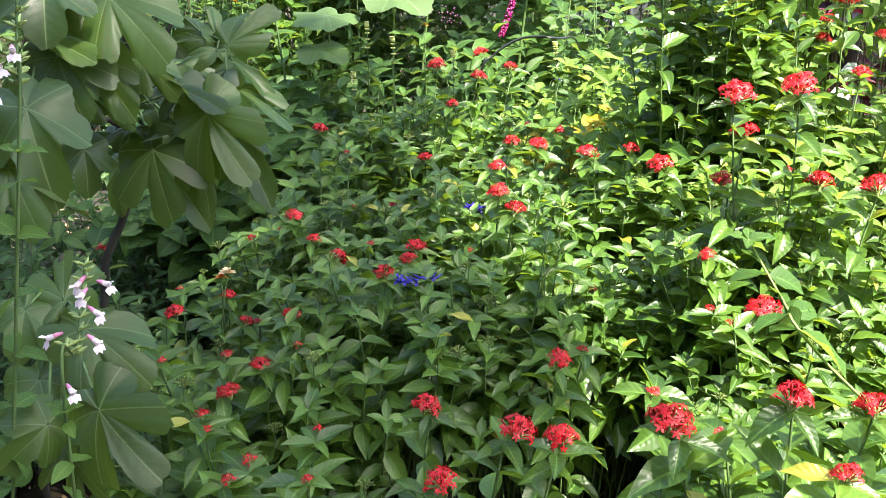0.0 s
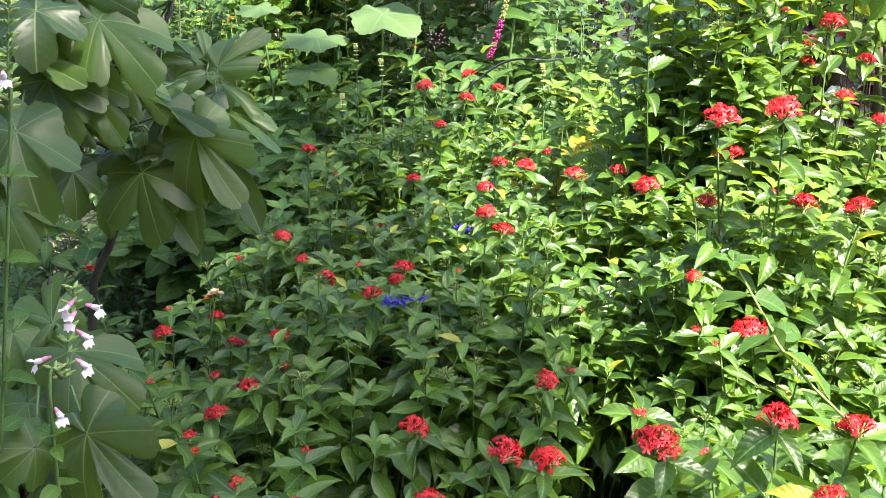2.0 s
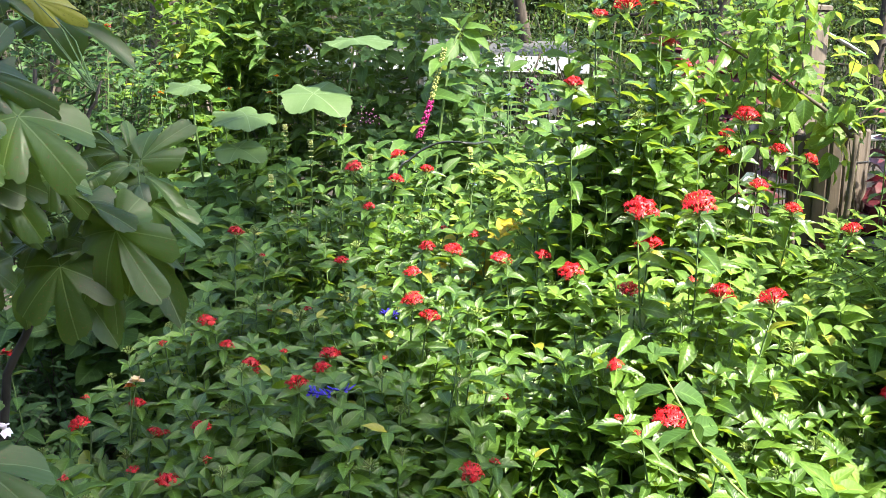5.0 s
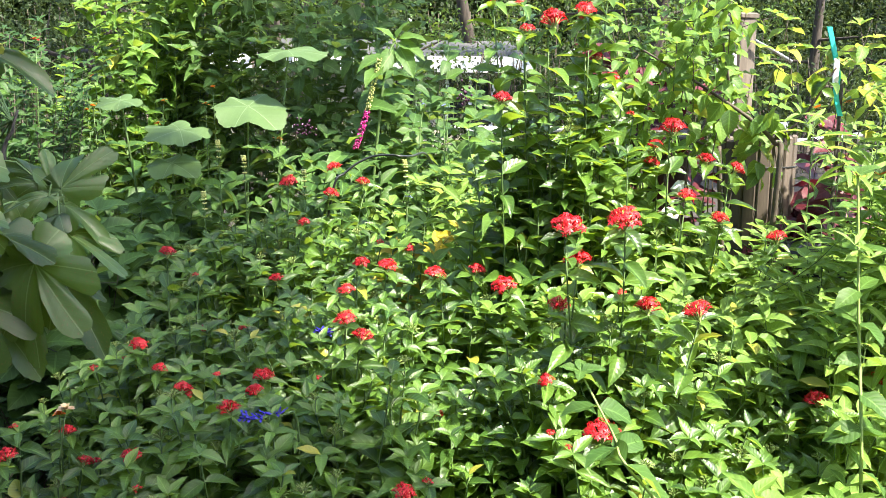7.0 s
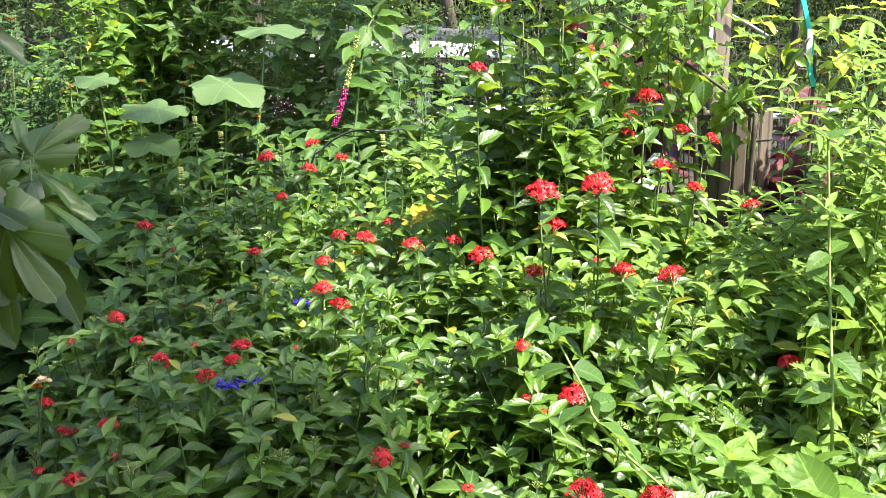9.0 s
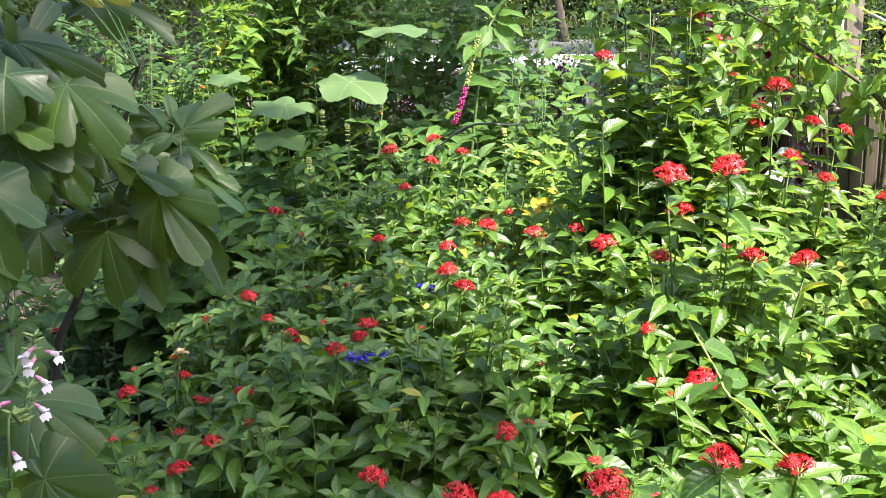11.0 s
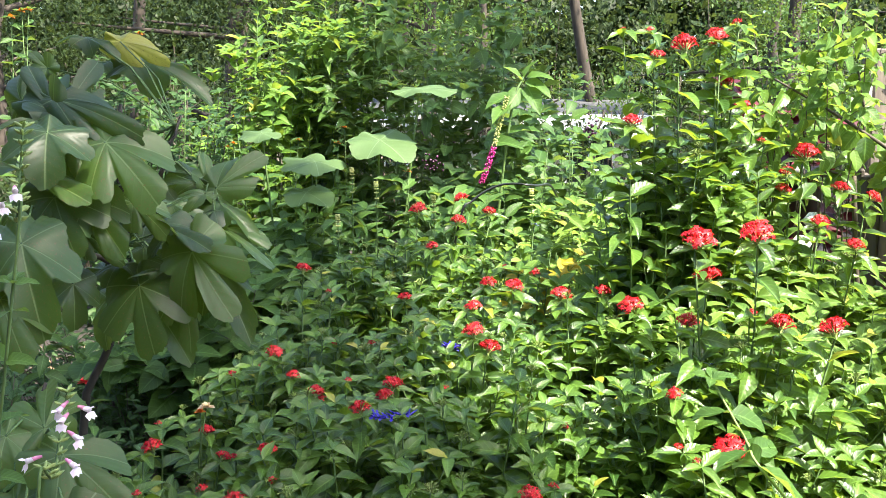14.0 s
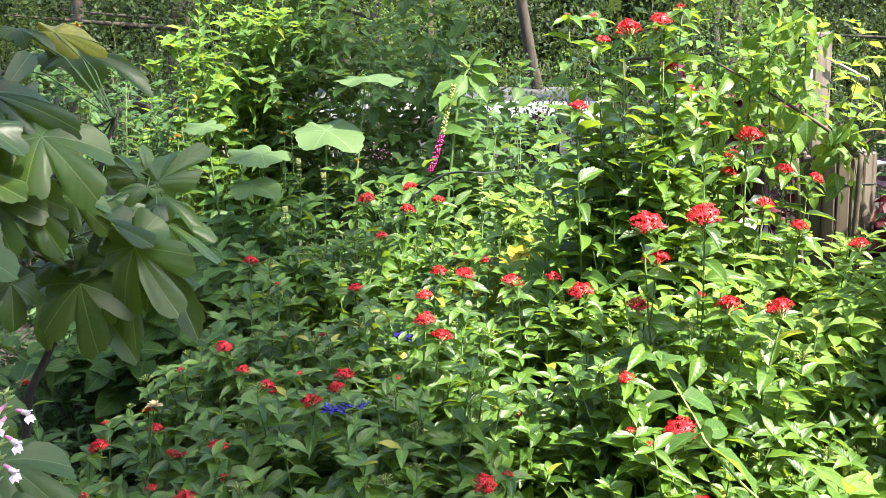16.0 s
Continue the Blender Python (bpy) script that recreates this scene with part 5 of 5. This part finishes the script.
def rose(base, at, petal, label, size):
    base, at = np.array(base), np.array(at)
    rnd = np.random.default_rng(int(size * 1e4))
    e = thing("rose", base, label, "flower")
    b = Build()
    line = bent(base, at, 0.1, 7, rnd)
    tube(b, line - base, np.linspace(0.003, 0.002, 7), 5)
    st = obj("stem", b.mesh("stem"), m_stem, e)
    for k in range(14):
        f = Build()
        a, r = k * 2.4, 0.25 + 0.75 * k / 14
        out = np.array([math.cos(a) * r, math.sin(a) * r, 1.2 - r])
        scatter(f, [WIDE_LEAVES[k % 3]], [frame_of(at - base, out, (-math.cos(a), -math.sin(a), 0.8), size * (0.6 + 0.4 * r), 1.5)], rnd)
        obj("petal", f.mesh("petal"), petal, st)


rose((-0.62, 2.5, 0), (-0.553, 2.338, 0.859), m_cream, "small cream rose bloom near the shaded shrubs", 0.026)
rose((-0.64, 2.5, 0), (-0.567, 2.332, 0.849), m_orange, "small orange-red bloom beside the cream rose", 0.018)


def tiny_blooms(label, category, spots, petal, size, seed, name="orange_flower"):
    rnd = np.random.default_rng(seed)
    for at in spots:
        at = np.array(at)
        base = np.array((at[0] + rnd.normal(0, 0.05), at[1] + 0.05, 0.0))
        e = thing(name, base, label, category, label)
        b = Build()
        line = bent(base, at, 0.05, 6, rnd)
        tube(b, line - base, 0.0022, 4)
        st = obj("stem", b.mesh("stem"), m_stem, e)
        lv = Build()
        scatter(lv, PENTAS_LEAVES, stem_leaves(line - base, rnd, 0.55, 0.06, 0.09), rnd)
        tagged(obj("foliage", lv.mesh("foliage"), m_back, st), kind="stuff")
        f = Build()
        for k in range(9):
            a = k * 0.698
            out = np.array([math.cos(a), math.sin(a), 0.35 + 0.4 * (k % 2)])
            scatter(f, [CARD_LEAVES[k % 3]], [frame_of(at - base, out, (-math.cos(a) * 0.3, -math.sin(a) * 0.3, 1), size * rnd.uniform(0.8, 1.2), 1.2)], rnd)
        obj("bloom", f.mesh("bloom"), petal, st)


tiny_blooms("small orange lantana bloom among far leaves", "flower", [(-1.757, 4.144, 2.088), (-1.796, 4.131, 2.062), (-1.732, 4.154, 2.097), (-1.330, 4.413, 2.028), (-0.972, 4.734, 1.532), (-1.025, 4.723, 1.582), (-0.999, 4.728, 1.512), (-0.983, 4.833, 1.664), (-0.073, 3.833, 1.431), (1.708, 2.974, 1.584), (1.790, 2.693, 1.564), (1.806, 2.682, 1.555), (1.742, 2.840, 1.607), (1.673, 2.519, 1.409), (-0.655, 4.789, 1.553), (-0.457, 4.812, 1.539), (-0.683, 4.784, 1.445), (-0.432, 4.915, 1.621)], m_orange, 0.026, 7)
tiny_blooms("small dark red bloom behind the fig", "flower", [(-1.268, 4.345, 1.791), (-1.118, 4.385, 1.823), (-0.988, 2.669, 0.837), (-1.186, 2.884, 1.250)], m_red, 0.03, 8, "red_flower")
tiny_blooms("small pale blue flower among the leaves", "flower", [(0.510, 3.906, 1.567), (0.567, 3.696, 1.567), (0.382, 3.204, 1.273), (0.925, 2.271, 1.091), (0.695, 2.132, 1.037), (0.617, 3.953, 1.554)], m_paleblue, 0.018, 9, "blue_flower")


def drooping_branches():
    base = np.array((1.50, 2.95, 0.0))
    e = thing("thin_shrub", base, "thin woody shrub with drooping yellow and green leaves", "shrub")
    rnd = np.random.default_rng(91)
    lines = [[base, (1.362, 2.902, 1.328), (1.351, 2.918, 1.442), (1.258, 2.906, 1.487)],
             [(1.351, 2.918, 1.442), (1.368, 2.916, 1.527), (1.380, 2.915, 1.644), (1.351, 2.924, 1.802)],
             [base, (1.518, 2.828, 1.326), (1.504, 2.850, 1.486), (1.325, 2.884, 1.626), (1.091, 2.920, 1.764)],
             [(1.504, 2.850, 1.486), (1.580, 2.815, 1.559), (1.657, 2.774, 1.715)]]
    for k, pts in enumerate(lines):
        line = polyline(pts, 18) - base
        b = Build()
        tube(b, line, np.linspace(0.011 if k in (0, 2) else 0.006, 0.003, len(line)), 6)
        obj("branch", b.mesh("branch"), m_twig, e)
        n = 5 if k == 0 else 15
        for j in range(n):
            at = line[int(rnd.integers(7 if k in (0, 2) else 3, len(line)))] + rnd.normal(0, 0.02, 3)
            a = rnd.uniform(0, 6.28)
            al = (math.cos(a), math.sin(a), rnd.normal(-0.5, 0.5))
            m = frame_of(at, al, (rnd.normal(0, 0.5), rnd.normal(-0.5, 0.4), 1), rnd.uniform(0.06, 0.10))
            obj("leaf", pentas_meshes[j % 4], m_gold if rnd.random() < 0.16 else m_pentas_one, e, m=Matrix(m))
    for p, q in (((1.201, 2.769, 1.523), (1.197, 2.768, 1.478)), ((1.301, 2.730, 1.587), (1.295, 2.707, 1.519)), ((1.143, 2.796, 1.640), (1.138, 2.797, 1.600)),
                 ((1.361, 2.701, 1.555), (1.371, 2.694, 1.516)), ((1.529, 2.617, 1.648), (1.558, 2.600, 1.632)), ((1.103, 2.811, 1.640), (1.108, 2.809, 1.610)),
                 ((1.509, 2.628, 1.696), (1.508, 2.629, 1.670))):
        p, q = np.array(p), np.array(q)
        m = frame_of(p - base, q - p, (rnd.normal(0, 0.3), -1, 0.2), np.linalg.norm(q - p) * 1.15, 1.5)
        obj("leaf", pentas_meshes[0], m_gold, e, "yellow drooping leaf", m=Matrix(m))


drooping_branches()

# ---- planter corner ----
def box(b, x0, x1, y0, y1, z0, z1, r=0.004):
    """A box with chamfered upright edges."""
    ring = [(x0 + r, y0), (x1 - r, y0), (x1, y0 + r), (x1, y1 - r), (x1 - r, y1), (x0 + r, y1), (x0, y1 - r), (x0, y0 + r)]
    v = [(x, y, z0) for x, y in ring] + [(x, y, z1 - r) for x, y in ring]
    cx, cy = (x0 + x1) / 2, (y0 + y1) / 2
    v += [(x + (cx - x) / max(abs(cx - x), 1e-6) * min(r, abs(cx - x)), y + (cy - y) / max(abs(cy - y), 1e-6) * min(r, abs(cy - y)), z1) for x, y in ring]
    f = [(k * 8 + i, k * 8 + (i + 1) % 8, (k + 1) * 8 + (i + 1) % 8, (k + 1) * 8 + i) for k in range(2) for i in range(8)]
    b.add(v, f)
    b.f.append(np.array([[16, 17, 18, 19, 20, 21, 22, 23], [7, 6, 5, 4, 3, 2, 1, 0]]) + b.n - len(v))


def one_box(name, size, mat, parent, at, turn=0.0, label="", r=0.004):
    b = Build()
    box(b, -size[0] / 2, size[0] / 2, -size[1] / 2, size[1] / 2, 0, size[2], r)
    return obj(name, b.mesh(name, False), mat, parent, label, pose(*at, 0, 0, turn))


def wooden_post():
    e = thing("wooden_post", (1.78, 3.72, 0), "weathered grey timber post standing behind the planter", "post")
    one_box("post", (0.085, 0.085, 1.92), m_wood, e, (0, 0, 0), 12, r=0.008)
    one_box("cap", (0.095, 0.095, 0.02), m_wood, e, (0, 0, 1.92), 12, r=0.006)
    one_box("strip", (0.022, 0.008, 0.24), m_white, e, (-0.05, -0.055, 1.56), 12, "white plastic strip nailed to it")
    b = Build()
    tube(b, [(0.03, -0.06, 1.83), (0.12, -0.05, 1.79), (0.20, -0.04, 1.75)], 0.007, 7)
    obj("brace", b.mesh("brace"), m_galv, e, "thin pale metal brace")


wooden_post()


def slat_planter():
    base = (1.74, 3.42, 0)
    e = thing("slatted_planter", base, "round planter of weathered vertical wooden slats bound with wire", "planter")
    r, n, top = 0.125, 17, 1.47
    for i in range(n):
        a = i * 2 * math.pi / n
        h = top + 0.02 * math.sin(i * 2.7)
        ob = one_box("slat", (0.045, 0.018, 1.0), m_slat, e, (r * math.cos(a), r * math.sin(a), 0.0), math.degrees(a) + 90, r=0.005)
        ob.scale = (1, 1, h)
    b = Build()
    for z in (0.55, 1.05, 1.36):
        ring = [((r + 0.011) * math.cos(a), (r + 0.011) * math.sin(a), z) for a in np.linspace(0, 6.283, 40)]
        tube(b, ring, 0.0025, 5)
    obj("wire_binding", b.mesh("wire_binding"), m_black, e, "dark binding wire")
    b = Build()
    v = [(0.112 * math.cos(a), 0.112 * math.sin(a), 1.42) for a in np.linspace(0, 6.283, 24, endpoint=False)] + [(0, 0, 1.44)]
    b.add(v, [(i, (i + 1) % 24, 24) for i in range(24)])
    obj("soil", b.mesh("soil"), m_ground, e, "dark potting soil")


slat_planter()
shrub("maroon_plant", "dark maroon and red leafed foliage plant", "garden plant", (1.98, 3.34, 0), 16, 0.15, 1.50, m_maroon, WIDE_LEAVES, 53, 0.16, 0.6, 0.06, m_twig, shoots=1)
shrub("maroon_plant", "dark maroon foliage plant in the black pot", "garden plant", (1.47, 3.72, 0), 10, 0.14, 1.76, m_maroon, WIDE_LEAVES, 54, 0.14, 0.88, 0.06, m_twig, shoots=1)


def pot(base, r, h, mat, label, legs=0.0):
    e = thing("plant_pot", base, label, "plant pot")
    n = 28
    prof = [(0.78 * r, 0), (r, h * 0.86), (1.08 * r, h * 0.87), (1.08 * r, h), (0.98 * r, h), (0.96 * r, h * 0.9)]
    v = [(p * math.cos(a), p * math.sin(a), z + legs) for p, z in prof for a in np.linspace(0, 6.283, n, endpoint=False)]
    f = [(k * n + i, k * n + (i + 1) % n, (k + 1) * n + (i + 1) % n, (k + 1) * n + i) for k in range(len(prof) - 1) for i in range(n)]
    b = Build()
    b.add(v, f)
    b.f.append(np.array([list(range(n - 1, -1, -1))]))
    obj("body", b.mesh("pot"), mat, e)
    s = Build()
    s.add([(0.97 * r * math.cos(a), 0.97 * r * math.sin(a), h * 0.9 + legs) for a in np.linspace(0, 6.283, n, endpoint=False)], [tuple(range(n))])
    obj("soil", s.mesh("soil"), m_ground, e, "dark potting soil")
    if legs:
        for k in range(3):
            t = Build()
            a = k * 2.094
            tube(t, [(0.6 * r * math.cos(a), 0.6 * r * math.sin(a), 0), (0.7 * r * math.cos(a), 0.7 * r * math.sin(a), legs + 0.02)], 0.012, 6)
            obj("stand_leg", t.mesh("stand_leg"), m_black, e, "black metal stand leg")


pot((1.44, 3.75, 0), 0.16, 0.42, m_pot, "large black plastic plant pot on a metal stand", 1.06)
pot((1.86, 3.05, 0), 0.17, 0.30, m_pot, "wide black plastic pot on a low stand", 0.80)


def pipe_rail():
    e = thing("pipe_rail", (2.05, 3.85, 0), "pale grey metal pipe rail past the planter", "rail")
    for k, (p, q, r) in enumerate([((0, 0, 0), (0, 0, 1.47), 0.016), ((0, 0, 1.41), (0.42, 0.1, 1.44), 0.013), ((0, 0, 1.47), (0, 0, 1.50), 0.02)]):
        b = Build()
        tube(b, [p, tuple((a + c) / 2 for a, c in zip(p, q)), q], r, 10)
        obj("post" if k == 0 else ("rail" if k == 1 else "cap"), b.mesh("pipe"), m_galv, e)


pipe_rail()


def far_rail():
    e = thing("white_rail", (1.2, 5.2, 0), "thin white horizontal rail behind the tall pentas", "rail")
    for x in (-0.2, 0.6):
        b = Build()
        tube(b, [(x, 0, 0), (x, 0, 0.7), (x, 0, 1.40)], 0.014, 8)
        obj("post", b.mesh("post"), m_white, e)
    b = Build()
    tube(b, [(-0.3, 0, 1.40), (0.3, 0, 1.40), (0.95, 0, 1.40)], 0.016, 8)
    obj("rail", b.mesh("rail"), m_white, e)


far_rail()


def teal_strip():
    top, low = np.array((1.679, 2.872, 1.842)), np.array((1.726, 2.849, 1.564))
    base = np.array((low[0], low[1], 0.0))
    e = thing("garden_stake", base, "wooden garden stake with a teal ribbon and white tag", "garden stake")
    b = Build()
    rnd = np.random.default_rng(2)
    rod = Build()
    tube(rod, [(0, 0, 0), (0, 0.006, low[2] / 2), (0, 0.006, low[2] + 0.1)], 0.006, 6)
    obj("rod", rod.mesh("rod"), m_twig, e, "thin brown wooden rod")
    pts = [low, low * 0.75 + top * 0.25 - np.array([0.006, 0, 0]), low * 0.5 + top * 0.5 + np.array([0.01, 0, 0]), top]
    line = polyline(pts, 20) - base
    w = 0.008
    v = [(p[0] + sx * w, p[1] + sy * 0.003, p[2]) for p in line for sx, sy in ((-1, -1), (1, -1), (1, 1), (-1, 1))]
    f = [(i * 4 + j, i * 4 + (j + 1) % 4, (i + 1) * 4 + (j + 1) % 4, (i + 1) * 4 + j) for i in range(len(line) - 1) for j in range(4)]
    b.add(v, f)
    b.add(v[-4:], [(0, 1, 2, 3)])
    obj("ribbon", b.mesh("ribbon", False), m_teal, e, "teal plastic ribbon")
    tag = np.array((1.692, 2.835, 1.713)) - base
    one_box("tag", (0.022, 0.005, 0.08), m_white, e, (tag[0], tag[1], tag[2] - 0.05), 8, "white plastic tag", r=0.002)


teal_strip()


def crumpled(name, at, size, label, category):
    """A crumpled white bag held up among the leaves on its own stake."""
    at = np.array(at)
    base = np.array((at[0], at[1], 0.0))
    e = thing(name, base, label, category)
    b = Build()
    n, m = 12, 8
    v = []
    for i in range(m + 1):
        ph = math.pi * i / m
        for j in range(n):
            a = j * 2 * math.pi / n
            r = size * (1 + 0.35 * noise.noise((math.cos(a) * 2 + at[0], math.sin(a) * 2, ph * 1.5)))
            v.append((r * math.sin(ph) * math.cos(a), 0.6 * r * math.sin(ph) * math.sin(a), at[2] + 0.8 * r * math.cos(ph)))
    f = [(i * n + j, i * n + (j + 1) % n, (i + 1) * n + (j + 1) % n, (i + 1) * n + j) for i in range(m) for j in range(n)]
    b.add(v, f)
    obj("bag", b.mesh("bag", False), m_whitefabric, e)
    t = Build()
    tube(t, [(0, 0, 0), (0, 0, at[2] / 2), (0, 0, at[2])], 0.006, 6)
    obj("stake", t.mesh("stake"), m_twig, e)


crumpled("plastic_bag", (1.141, 2.767, 1.264), 0.030, "crumpled white plastic caught among the plants", "plastic bag")
crumpled("plastic_bag", (1.287, 3.041, 1.314), 0.032, "small white plastic piece behind the plants", "plastic bag")


# ---- building beyond ----
def far_building():
    base = (1.2, 16.2, 0)
    e = thing("outbuilding", base, "low beige outbuilding with grey roof and pale metal eave", "building")
    b = Build()
    box(b, -2.6, 2.2, 0, 3.0, 0, 1.95, 0.01)
    obj("wall", b.mesh("wall", False), m_siding, e)
    b = Build()
    v = [(-2.9, -0.35, 1.90), (2.5, -0.35, 1.90), (2.5, 1.6, 2.30), (-2.9, 1.6, 2.30), (2.5, 3.4, 1.90), (-2.9, 3.4, 1.90)]
    w = [(x, y, z + 0.07) for x, y, z in v]
    b.add(v + w, [(0, 1, 2, 3), (3, 2, 4, 5), (6, 9, 8, 7), (9, 11, 10, 8), (0, 6, 7, 1), (4, 10, 11, 5), (0, 3, 9, 6), (3, 5, 11, 9), (1, 7, 8, 2), (2, 8, 10, 4)])
    obj("roof", b.mesh("roof", False), m_grey, e)
    one_box("fascia", (5.4, 0.03, 0.26), m_white, e, (-0.2, -0.37, 1.78), label="white painted fascia board")
    for x in (-1.6, 0.2, 1.5):
        win = one_box("window", (0.85, 0.06, 0.9), m_white, e, (x, -0.02, 0.85), label="white framed window")
        for sx in (-0.2, 0.2):
            one_box("pane", (0.34, 0.02, 0.76), m_glass, win, (sx, -0.03, 0.07))


far_building()


unseen_shade_tree()


# ---- bare bent stems that stand out of the bed ----
def bare_stem(pts, r, label, first=0.3):
    base = np.array(pts[0])
    e = thing("bare_stem", base, label, "plant stem")
    b = Build()
    tube(b, polyline(pts, 18) - base, np.linspace(r, r * 0.6, 18), 6)
    obj("stem", b.mesh("stem"), m_palestem, e)
    rnd = np.random.default_rng(8)
    for m in stem_leaves(polyline(pts, 18) - base, rnd, first, 0.075, 0.10):
        obj("leaf", berry_leaf, m_bright_one, e, m=Matrix(m))


bare_stem([(1.02, 1.55, 0.0), (1.0, 1.55, 0.55), (0.632, 1.524, 0.965), (0.625, 1.653, 1.002), (0.596, 1.798, 1.087)], 0.0034, "pale green bent stem rising through the leaves", 0.8)
bare_stem([(1.42, 2.05, 0.0), (1.250, 1.822, 0.778), (1.282, 1.937, 1.135), (1.286, 1.997, 1.464)], 0.0045, "thick upright pale green stem at the bed's sunny edge")
